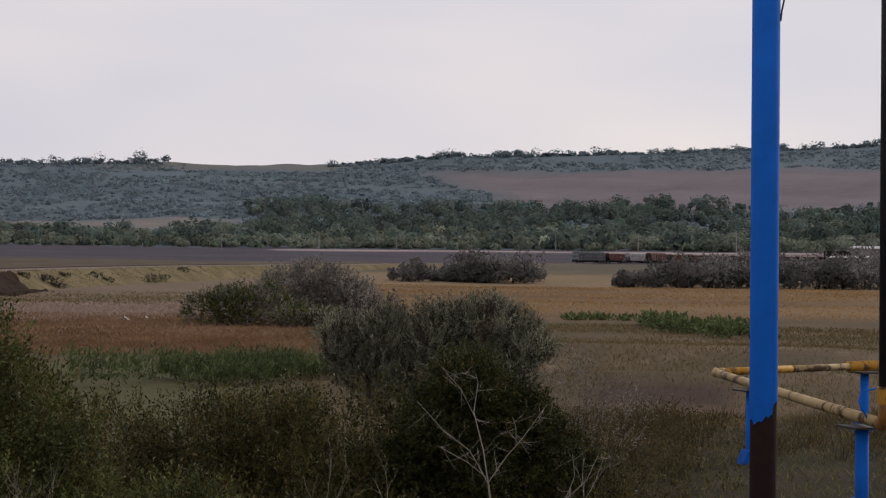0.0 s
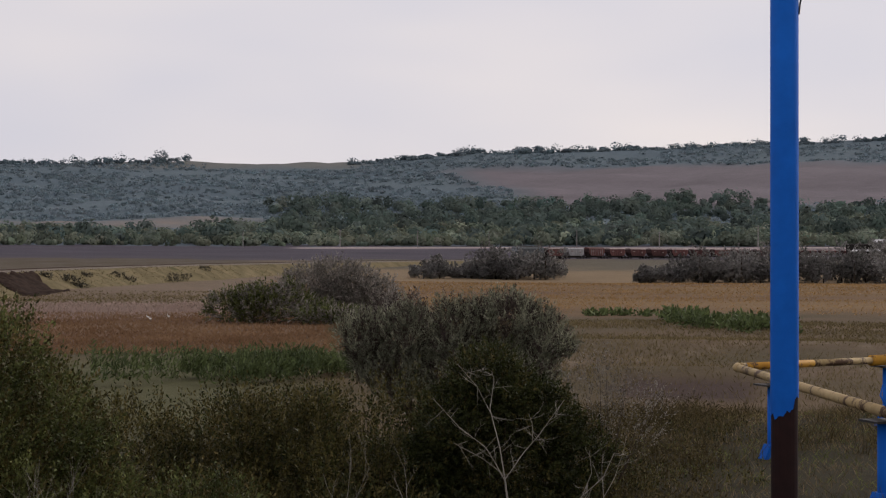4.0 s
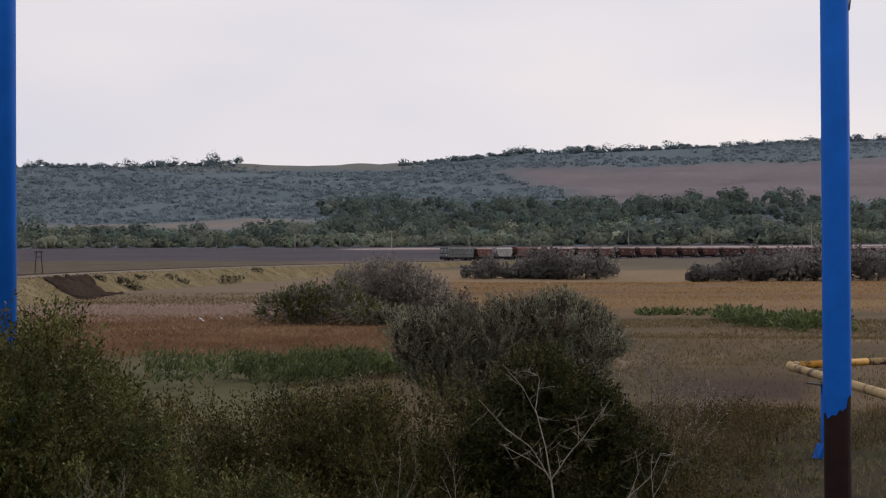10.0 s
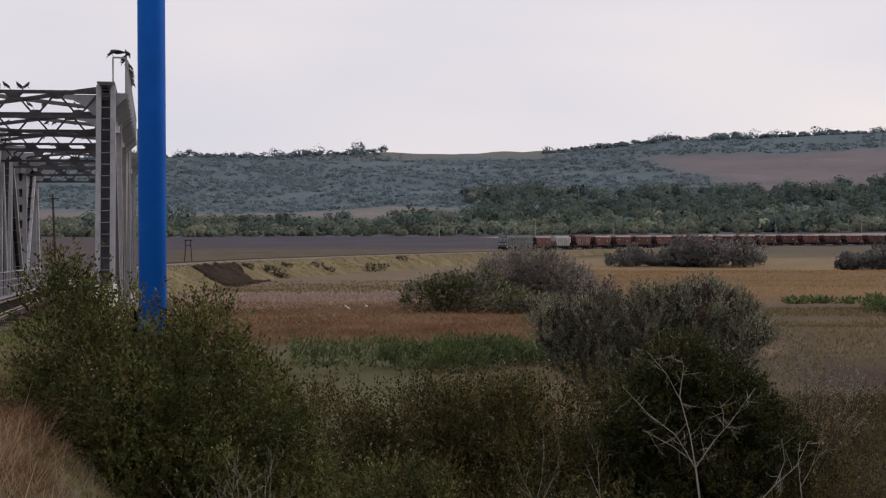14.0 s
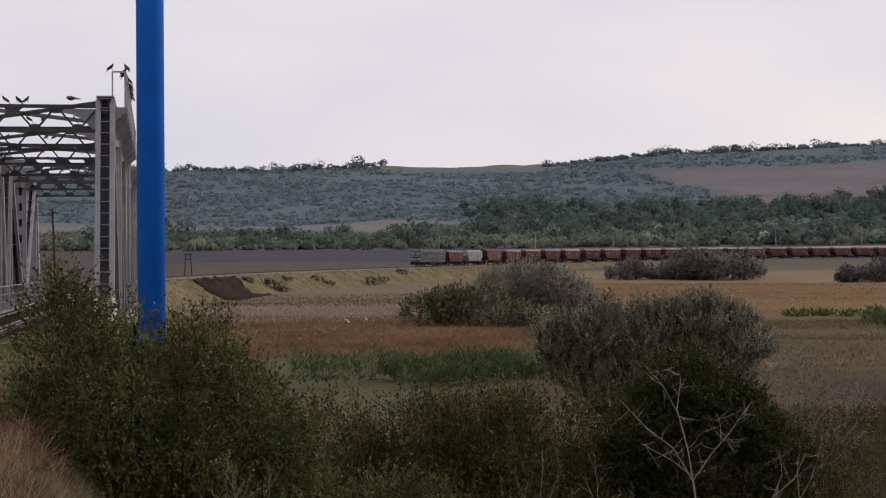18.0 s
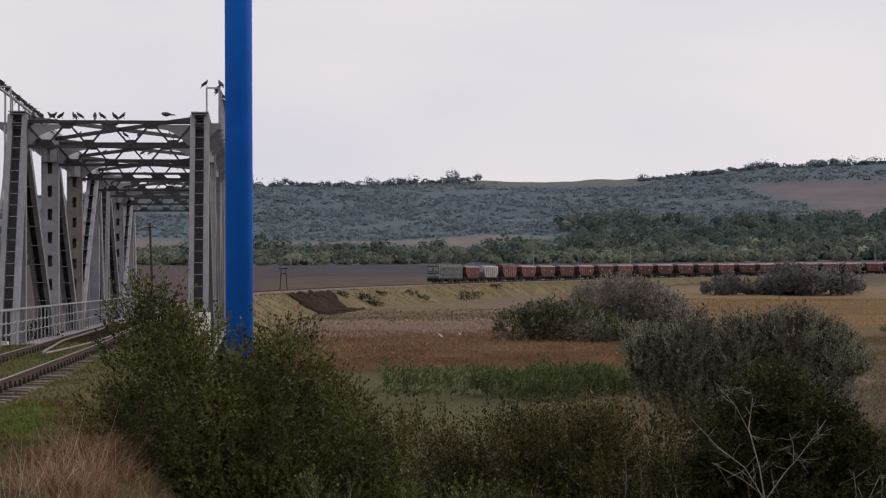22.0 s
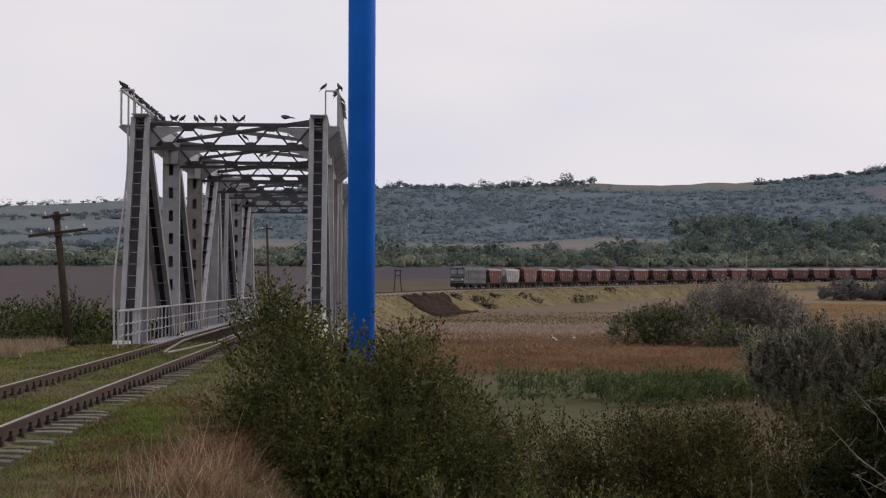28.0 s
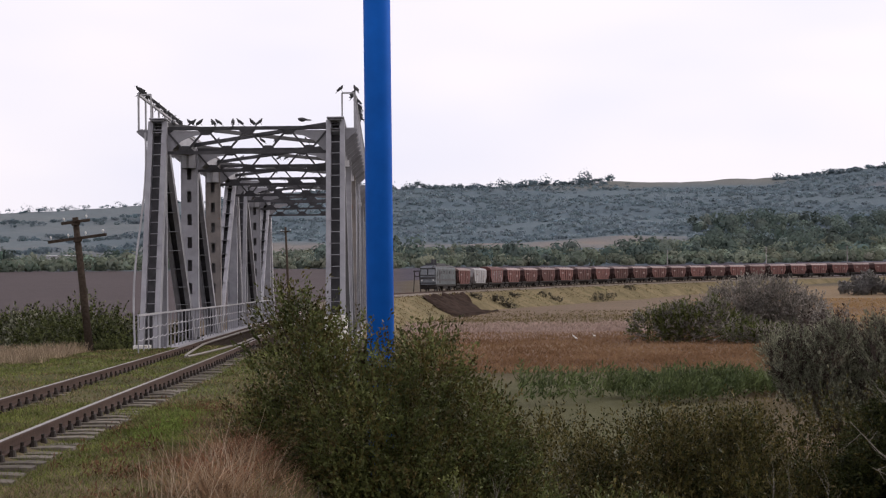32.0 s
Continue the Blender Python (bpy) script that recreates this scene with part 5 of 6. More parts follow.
bush("twiggy_bush", 22.7, 24.0, [(-0.3, 0, -0.35, 0.55, 0.6, 0.55), (0.25, 0, -0.6, 0.5, 0.6, 0.6)],
     500, 9, 0.4, (0.04, 0.012), ((LEAF_GREY, 0.8, "leaves"), (LEAF_DRY, 0.2, "yellow_leaves")), "thin grey-brown twiggy bush", 15, 1.2, 26, 0.010, 0.2)
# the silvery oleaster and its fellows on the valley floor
# the crown's inner shade is coloured in with brown inner leaves
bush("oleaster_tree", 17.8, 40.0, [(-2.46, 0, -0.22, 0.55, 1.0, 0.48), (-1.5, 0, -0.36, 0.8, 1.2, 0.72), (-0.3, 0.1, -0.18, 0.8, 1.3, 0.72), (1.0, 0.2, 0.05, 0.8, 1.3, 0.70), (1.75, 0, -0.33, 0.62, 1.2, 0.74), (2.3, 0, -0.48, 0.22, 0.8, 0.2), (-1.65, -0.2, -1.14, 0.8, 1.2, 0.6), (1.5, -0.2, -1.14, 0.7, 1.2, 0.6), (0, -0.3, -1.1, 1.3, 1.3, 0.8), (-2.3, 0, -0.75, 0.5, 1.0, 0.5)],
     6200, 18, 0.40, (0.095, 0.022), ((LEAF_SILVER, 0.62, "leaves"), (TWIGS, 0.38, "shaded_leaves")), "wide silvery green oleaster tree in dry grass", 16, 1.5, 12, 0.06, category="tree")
bush("twiggy_bush", 15.7, 69.0, [(-0.6, 0, -0.9, 0.7, 0.9, 1.0), (0.3, 0, -0.7, 0.7, 0.9, 1.0)],
     420, 9, 0.6, (0.14, 0.05), ((LEAF_GREY, 0.5, "leaves"), (TWIGS, 0.5, "brown_leaves")), "sparse brown bush behind the oleaster", 19, 1.2, 14, 0.03, 0.2)
bush("oleaster_tree", 13.2, 146.0, [(-2.0, 0, -0.6, 2.1, 2.5, 1.9), (0.2, 0, -0.1, 2.0, 2.5, 2.0), (2.2, 0, -0.5, 2.0, 2.5, 1.9), (4.0, 0, -1.6, 1.7, 2.2, 1.7), (0.5, 0, -2.3, 4.3, 2.6, 1.3)],
     2800, 13, 0.95, (0.26, 0.09), ((LEAF_GREY, 1.0, "leaves"),), "grey-brown oleaster tree at the field's edge", 17, 0.8, 10, 0.14, category="tree")
bush("bush", 10.9, 140.0, [(-2.8, 0, -2.1, 2.0, 2.2, 1.2), (-0.6, 0, -1.9, 2.2, 2.2, 1.4), (1.8, 0, -1.8, 2.4, 2.2, 1.5), (4.6, -3, -2.7, 1.8, 2, 0.7), (6.6, -4, -2.9, 1.6, 2, 0.5)],
     1800, 12, 0.8, (0.26, 0.10), ((LEAF_DARK, 0.6, "leaves"), (LEAF_GREY, 0.4, "grey_leaves")), "dark green spreading thicket at the field's edge", 18, 0.8, 8, 0.05)


def dead_branches(az, d, fork, top, spread, seed, label, n=5, lean=0.0, limbs=(), plan=True):
    """A bare sapling: a stem to the fork, then branches up to the top height; limbs: bends across and up of its main branches, in centimetres from the fork."""
    rng = np.random.default_rng(seed)
    x, y = polar(az, d)
    g = float(plan_gz(x, y) if plan else gz(x, y))
    t = thing("dead_sapling", SETOUT @ pose(x, y, g, 0, 0, -az) if plan else pose(x, y, g, 0, 0, -az), label, "dead sapling", "dead saplings")
    f = np.array([0, 0, max(fork - g, 0.02)])
    ln, r = (top - fork) * 0.72, 0.0020 if limbs else 0.0012 + 0.0022 * (top - fork)
    part("stem", Shape().tube([(0.12 * f[2], 0, -0.2), f * 0.5 + (0.05 * f[2], 0, 0), f * 0.9 + (0.012 * f[2], 0, 0), f], [r * 1.6, r * 1.4, r * 1.2, r * 1.1], 7), DEADWOOD, t)

    def grow(sh, p, v, ln, r, level):
        pts = [p]
        for k in range(4):
            v = unit(v + rng.normal(0, 0.10, 3) + np.array([0, 0, 0.06]))
            pts.append(pts[-1] + v * ln / 4)
        sh.tube(pts, np.linspace(r, r * 0.45, 5), 5)
        if level:
            for k in range(rng.integers(2, 5)):
                grow(sh, pts[rng.integers(1, 5)], unit(v + rng.normal(0, 0.5, 3) * (1, 0.4, 0.6)), ln * rng.uniform(0.3, 0.55), r * 0.5, level - 1)
    for thick, bends in limbs:
        sh = Shape()
        pts = np.array([f + (u * 0.01, 0.012 * math.sin(3 * i), h * 0.01) for i, (u, h) in enumerate(bends)])
        sh.tube(pts, np.linspace(r * thick, r * 0.35, len(pts)), 6)
        for i in range(1, len(pts)):
            for k in range(3):
                q = pts[i - 1] + (pts[i] - pts[i - 1]) * rng.uniform(0.3, 1)
                grow(sh, q, unit(pts[i] - pts[i - 1] + rng.normal(0, 0.5, 3) * (1, 0.4, 0.6)), rng.uniform(0.02, 0.055), r * 0.28, 1)
        part("branch", sh, DEADWOOD, t, "bare bleached branch")
    for i in range(n):
        v = unit(np.array([spread * (i - (n - 1) / 2) / max(1, n - 1) + lean, rng.normal(0, 0.1), 1.0]))
        sh = Shape()
        grow(sh, f, v, ln * rng.uniform(0.85, 1.05), r * 0.8, 2)
        part("branch", sh, DEADWOOD, t, "bare bleached branch")


dead_branches(18.8, 3.7, 1.10, 1.35, 1.0, 21, "bare bleached sapling before a dark tree", 0, limbs=(
    (0.9, ((0, 0), (-1.2, 7.5), (-3.4, 16), (-2.5, 22.5), (-3.1, 24.5))), (0.7, ((0, 0), (-2.1, 3.8), (-4.3, 7.5), (-10.3, 12), (-16, 18.3))),
    (0.65, ((0, 0.5), (4.0, 6.3), (7.2, 10), (10, 13.8), (12.9, 18))), (0.4, ((-3.2, 15), (-6.3, 21), (-10.7, 26))), (0.4, ((-1, 2), (-5, 5), (-11.5, 8.5))), (0.35, ((6, 8.5), (6.0, 12.5), (5.2, 15)))))
dead_branches(20.9, 3.7, 1.03, 1.2, 0.7, 23, "thin bare pale sapling among shrubs", 0, limbs=((0.6, ((0, 0), (3.5, 4), (8, 8), (10.5, 13.5))), (0.45, ((3.5, 4), (5.5, 9), (5, 14)))))
dead_branches(13.45, 8.0, 0.35, 0.75, 0.7, 22, "thin bare pale sapling among shrubs", 3)
dead_branches(22.3, 6.0, 0.75, 0.98, 0.5, 24, "thin bare pale sapling among shrubs", 2, 0.3)
dead_branches(15.6, 6.0, 0.70, 0.92, 0.5, 27, "thin bare pale sapling among shrubs", 2, -0.4)
for k, (az, top) in enumerate(((-2.2, 0.78), (0.6, 0.62), (2.2, 0.72), (2.9, 0.74), (3.5, 0.80), (4.1, 0.78), (6.4, 0.66), (-3.4, 0.55))):
    dead_branches(az, 6.7, 0.42, top, 0.9, 30 + k, "bare pale twigs before the leafy shrub", 5)


def stuff(name, q, mat, label, category, tint=None, swell=None):
    return tagged(new(name, quads(name, q, mat, tint, swell)), label, category, kind="stuff")


def domes(x, y, z, h, q):
    """The bulge of many crowns, each with its share of the quads, seen from its middle."""
    c = np.repeat(np.stack([x, y, z + 0.42 * h], -1), len(q) // len(x), 0)
    return unit(unit(q.mean(1) - c) * 0.75 + np.array([0, 0, 0.6]))


def scatter(rng, n, az0, az1, d0, d1):
    a = rng.uniform(az0, az1, n)
    d = np.sqrt(rng.uniform(d0 * d0, d1 * d1, n))
    x, y = polar(a, d)
    return x, y, a, d


def meadows():
    rng = np.random.default_rng(31)
    # leafy green reeds in a wet hollow
    x, y, a, d = scatter(rng, 7000, 5, 16.8, 69, 80)
    k = (rng.uniform(0, 1, len(x)) < np.clip(1.15 - np.abs(a - 11) / 7, 0, 1)) & (wave(x, y, 0.35, 2) + 0.6 * wave(x, y, 0.9, 4) > 0.1)
    x, y = x[k], y[k]
    h = (0.9 + 0.5 * wave(x, y, 0.5, 1)) * rng.uniform(0.7, 1.2, len(x))
    base = np.stack([x, y, gz(x, y)], -1)
    lv = []
    for f in (0.25, 0.45, 0.62, 0.8, 0.95):
        at = base + np.stack([0 * h, 0 * h, h * f], -1) + rng.normal(0, 0.06, base.shape)
        lv.append(leaves(rng, at, np.array([0.25, 0, 0.75]) + 0 * at, 0.30, 0.07))
    stuff("green_reeds", np.concatenate(lv), REED_GREEN, "leafy green reeds in a wet hollow", "reeds")
    x, y, a, d = scatter(rng, 6000, 20, 29, 122, 165)
    c = np.where(a < 24.5, 166 - (a - 20) * 1.0, 146 - (a - 24.5) * 5)
    k = (np.abs(d - c) < np.where(a < 24.5, 3.0, 9.0)) & (wave(x, y, 0.3, 2) > np.where(a < 24.5, 0.3, -0.1))
    x, y = x[k], y[k]
    base = np.stack([x, y, gz(x, y)], -1)
    lv = [leaves(rng, base + np.array([0, 0, 1.0]) * f * np.where(a[k] < 24.5, 0.28, 0.8)[:, None] + rng.normal(0, 0.12, base.shape), np.array([0, 0, 0.6]) + 0 * base, 0.5, 0.2) for f in (0.1, 0.4, 0.7, 1.0)]
    stuff("green_weeds", np.concatenate(lv), REED_GREEN, "low strip of green weeds across the field", "weeds")
    # dry plumed reeds: thin stalks and soft plumes
    x, y, a, d = scatter(rng, 14000, 0.0, 10.4, 132, 220)
    k = (d > 146 + 9 * wave(x, y, 0.06, 3) + 2.2 * (a - 4)) & (rng.uniform(0, 1, len(x)) < (1.1 - 0.7 * smooth(8.5, 10.4, a)) * (0.4 + 0.6 * smooth(140, 180, d)) * (0.15 + 0.85 * smooth(218 + 8 * wave(x, y, 0.1, 2), 192, d)))
    x, y = x[k], y[k]
    h = (1.15 + 0.5 * wave(x, y, 0.15, 1) + rng.uniform(-0.4, 0.4, len(x))) * (0.2 + 0.8 * smooth(135, 185, np.hypot(x, y)))
    z = gz(x, y)
    q = blades(rng, x, y, z - 0.05, 0.10 + 0.22 * h, 0.2, 0.8)
    stuff("dry_reeds", q, REED_PINK, "soft pinkish stand of dry plumed reeds", "reeds", None, np.array([0, -0.3, 1.0]) + 0 * q.mean(1))
    x, y, a, d = scatter(rng, 34000, 0.2, 14.5, 94, 170)
    k = rng.uniform(0, 1, len(x)) < 0.55 + 0.5 * wave(x, y, 0.05, 5)
    x, y = x[k], y[k]
    stuff("rust_sedge", blades(rng, x, y, gz(x, y), 0.24, 0.12, 0.9), GRASS_RUST, "rust-brown dry sedge covering the flat field", "grass")
    # near turf
    x, y, a, d = [np.concatenate(v) for v in zip(scatter(rng, 90000, -14.5, 4, 13, 26), scatter(rng, 70000, -14.5, 4, 26, 52), scatter(rng, 42000, 15, 37, 16, 57))]
    k = (np.abs(np.abs(x - near_x(y)) - 0.8) > 0.18) & (gz(x, y) > -1.9) & ~((np.abs(x - near_x(y)) < 1.4) & (rng.uniform(0, 1, len(x)) < 0.15))
    x, y = x[k], y[k]
    dry = 0.6 * wave(x, y, 0.9, 8) + 0.5 * wave(x, y, 0.25, 6) - 0.15 + 0.45 * smooth(-2.8, -1.6, x) * smooth(3, 0, x) + 0.4 * smooth(6, 11, x) + rng.normal(0, 0.35, len(x)) > 0.15
    z, d = gz(x, y), np.hypot(x, y)
    w = 0.00055 * d
    tall = 1 + 0.9 * smooth(1, 4, x)
    stuff("dry_grass", blades(rng, x[dry], y[dry], z[dry] - 0.01, 0.065 * tall[dry], w[dry, None], 0.8), GRASS_DRY, "dry straw-coloured grass beside the track", "grass")
    stuff("green_grass", blades(rng, x[~dry], y[~dry], z[~dry] - 0.01, 0.055 * tall[~dry], w[~dry, None], 0.8), GRASS_GREEN, "short green grass beside the track", "grass")
    # tall tawny grass between the track and the bush
    x, y = rng.normal(-1.2, 0.25, 4000), rng.uniform(13, 18.5, 4000)
    k = wave(x, y, 1.4, 3) + 0.6 * wave(x, y, 3.1, 5) > 0.0
    x, y = x[k], y[k]
    stuff("tawny_grass", blades(rng, x, y, gz(x, y), 0.16 + 0.14 * wave(x, y, 2.3, 4), 0.009, 0.9), STRAW_PINK, "tall reddish tawny grass at the foot of the bush", "grass")
    # russet weeds in patches beside it
    x, y = rng.uniform(-3.2, -1.2, 5000), rng.uniform(11.5, 24, 5000)
    k = (wave(x, y, 1.9, 6) + 0.5 * wave(x, y, 4.3, 2) > 0.55) & (np.abs(x - near_x(y)) > 1.5)
    x, y = x[k], y[k]
    h = rng.uniform(0.06, 0.2, len(x))
    base = np.stack([x, y, gz(x, y)], -1)
    lv = [leaves(rng, base + np.stack([0 * h, 0 * h, h * f], -1) + rng.normal(0, 0.02, base.shape), np.array([0, 0, 0.6]) + 0 * base, 0.05, 0.012) for f in (0.1, 0.3, 0.5, 0.7, 0.9)]
    stuff("russet_weeds", np.concatenate(lv), material("russet_weed_leaf", (0.070, 0.036, 0.022), (0.200, 0.112, 0.066), 2.0, 0.9, 0, 0, 0.3, island=0.5, through_leaf=0.2), "patches of russet weeds in the turf beside the track", "weeds")
    # taller russet tussocks and pale stalks at the foot of the bush
    for cx, cy, r, tall in ((-1.72, 16.2, 0.30, 0.22), (-1.35, 17.2, 0.28, 0.34), (-1.22, 15.2, 0.28, 0.34)):
        x, y = rng.normal(cx, r * 0.5, 300), rng.normal(cy, r * 1.3, 300)
        stuff("russet_tussock", blades(rng, x, y, gz(x, y), tall * rng.uniform(0.4, 1.0, 300), 0.008, 1.3), RUSSET, "tangled russet tussock of dying grass by the bush", "grass")
    x, y = rng.normal(-1.25, 0.3, 260), rng.uniform(12.6, 16.5, 260)
    stuff("pale_stalks", blades(rng, x, y, gz(x, y), rng.uniform(0.25, 0.55, 260), 0.006, 0.35), PALESTALK, "pale dry stalks standing in the tawny grass", "grass")
    x, y = rng.normal(-2.5, 0.17, 2200), rng.normal(21.3, 1.0, 2200)
    k = np.abs(x - near_x(y)) > 1.15
    x, y = x[k], y[k]
    stuff("fresh_grass", blades(rng, x, y, gz(x, y) - 0.01, 0.09, 0.012, 0.9), FRESH, "fresh bright green grass at the ends of the sleepers", "grass")
    x, y, a, d = scatter(rng, 60000, 13, 37, 30, 150)
    k = rng.uniform(0, 1, len(x)) < 0.5 + 0.6 * wave(x, y, 0.12, 2)
    x, y, d = x[k], y[k], d[k]
    stuff("bank_grass", blades(rng, x, y, gz(x, y), 0.18, 0.0007 * d[:, None], 0.6), BANK_GRASS, "rough dry grass on the bank and valley floor", "grass")
    # straw in the golden field and on the far bank
    x, y, a, d = scatter(rng, 30000, 11, 36, 170, 400)
    k = rng.uniform(0, 1, len(x)) < 0.5 + 0.6 * wave(x, y, 0.05, 7)
    x, y, d = x[k], y[k], d[k]
    stuff("field_stubble", blades(rng, x, y, gz(x, y), 0.20, 0.0009 * d[:, None], 1.2), material("golden_stubble", (0.21, 0.126, 0.054), (0.35, 0.222, 0.100), 0.05, 0.9, 0, 0, 0.3, island=0.1, through_leaf=0.5), "golden dry stubble over the wide field", "grass")
    x, y, a, d = scatter(rng, 12000, 0, 13, 192, 300)
    k = rng.uniform(0, 1, len(x)) < 0.5 + 0.6 * wave(x, y, 0.07, 3)
    stuff("flat_grass", blades(rng, x[k], y[k], gz(x[k], y[k]), 0.22, 0.2, 1.0), BANK_GRASS, "tan grass on the flat below the railway bank", "grass")
    sb, ab = rng.uniform(-75, 330, 13000), 2.2 + 13 * rng.uniform(0, 1, 13000) ** 1.3
    x, y, z = bank_point(sb, 1, ab)
    k = rng.uniform(0, 1, len(x)) < 0.5 + 0.6 * wave(x, y, 0.09, 5)
    stuff("far_bank_grass", blades(rng, x[k], y[k], z[k] - 0.03, 0.28, 0.14, 0.9), BANK_GRASS, "rough olive-tan grass on the railway bank", "grass")
    # brown weeds over the terrace by the gas pipes and down its bank
    x, y, a, d = scatter(rng, 16000, 6, 37, 9.5, 21)
    k = (wave(x, y, 0.9, 4) + 0.4 * wave(x, y, 2.3, 1) > -0.35) & (a < 26.3 + 1.5 * wave(x, y, 0.7, 2))
    x, y = x[k], y[k]
    h = (0.20 + 0.10 * wave(x, y, 0.7, 1)) * rng.uniform(0.5, 1.3, len(x))
    base = np.stack([x, y, plan_gz(x, y)], -1)
    lv = [blades(rng, x, y, base[:, 2], h * 1.15, 0.006, 0.35)]
    for f in (0.15, 0.3, 0.45, 0.6, 0.75, 0.9, 1.0):
        lv.append(leaves(rng, base + np.stack([0 * h, 0 * h, h * f], -1) + rng.normal(0, 0.03, base.shape), np.array([0, 0, 0.5]) + 0 * base, 0.034, 0.012))
    stuff("brown_weeds", set_out(np.concatenate(lv)), WEED, "brown and olive weeds along the bank's edge", "weeds")
    x, y = rng.uniform(-15, -8.2, 9000), rng.uniform(40, 50, 9000)
    k = wave(x, y, 0.7, 3) + smooth(41, 47, y) > 0.4
    x, y = x[k], y[k]
    stuff("straw_strip", blades(rng, x, y, gz(x, y), 0.32, 0.02, 0.5), material("pale_dry_straw", (0.17, 0.125, 0.085), (0.36, 0.285, 0.20), 1.5, 0.9, 0, 0, 0.3, island=0.4, through_leaf=0.25), "strip of tall dry straw before the shrubs", "grass")
    x, y, a, d = scatter(rng, 420, 19, 37, 10, 30)
    k = (wave(x, y, 0.5, 2) > -0.2)
    x, y, d = x[k], y[k], d[k]
    n = 34
    tx, ty = np.repeat(x, n) + rng.normal(0, 0.11, len(x) * n), np.repeat(y, n) + rng.normal(0, 0.11, len(x) * n)
    stuff("terrace_tufts", set_out(blades(rng, tx, ty, plan_gz(tx, ty), np.repeat(rng.uniform(0.1, 0.28, len(x)), n), np.repeat(0.0005 * d, n)[:, None], 0.55)), WEED, "tufts of brown grass on the terrace by the pipes", "grass")
    # small shrubs on the far bank
    for s, ac, h in ((149, 6.2, 1.3), (150, 7.5, 1.4), (150, 8.8, 1.0), (190, 6, 1.1), (194, 7.5, 0.9), (220, 8.7, 1.5), (226, 8.2, 1.7), (232, 7.8, 1.5), (170, 5, 0.8), (255, 5, 1.0), (140, 4.5, 0.7)):
        x, y, z = (float(v) for v in bank_point(np.array(float(s)), 1, np.array(float(ac))))
        t = thing("shrub", pose(x, y, z), "small dark shrub on the railway bank", "shrub", "bank shrubs")
        q = crown(rng, [(-0.5 * h, 0, 0.4 * h, 0.7 * h, 0.6, 0.45 * h), (0.6 * h, 0, 0.3 * h, 0.8 * h, 0.6, 0.4 * h)], 60, 8, 0.4, 0.3, 0.14)
        part("crown", quads("crown", q, SCRUB, None, bulge(q)), SCRUB, t)
        part("stem", Shape().tube([(0, 0, -0.3), (0, 0, 0.5 * h)], [0.05, 0.02], 5), BARK, t)



def clumps(rng, x, y, z, r, h, per, leaf):
    """Small tree crowns as tufts of broad leaf sprays."""
    n = len(x)
    d = unit(rng.normal(0, 1, (n, per, 3)))
    rad = rng.uniform(0.55, 1.0, (n, per, 1)) * (1 + 0.25 * np.sin(3 * d[:, :, :1] + 5 * d[:, :, 1:2] + x[:, None, None]))
    c = np.stack([x, y, z + h * 0.52], -1)[:, None]
    at = c + d * rad * np.stack([r, r, h * 0.5], -1)[:, None]
    lf = (leaf * np.ones(n))[:, None, None]
    s = unit(np.cross(d, rng.normal(0, 1, (n, per, 3))))
    u = unit(np.cross(d, s) + d * 0.15 + rng.normal(0, 0.12, (n, per, 3)))
    q = np.stack([at - s * lf * 0.5, at - u * lf * 0.5, at + s * lf * 0.5, at + u * lf * 0.6], 2)
    return q.reshape(-1, 4, 3)


meadows()


def tones(rng, n, per, spread, hue=0.12):
    """One colour factor for each crown, repeated for its sprays."""
    v = np.exp(rng.normal(0, spread, (n, 1)))
    c = v * np.concatenate([1 + rng.normal(0, hue, (n, 1)), np.ones((n, 1)), 1 - rng.normal(0, hue, (n, 1)) * 0.6], 1)
    return np.repeat(np.clip(c, 0.3, 2.2), per, 0)


def crowns(name, rng, x, y, z, r, h, sprays, leaf, mat, label, category, tone):
    """Many far crowns of broad sprays, one colour factor for each crown."""
    q = clumps(rng, x, y, z, r, h, sprays, leaf)
    stuff(name, q, mat, label, category, np.repeat(tone, sprays, 0), domes(x, y, z, h, q))


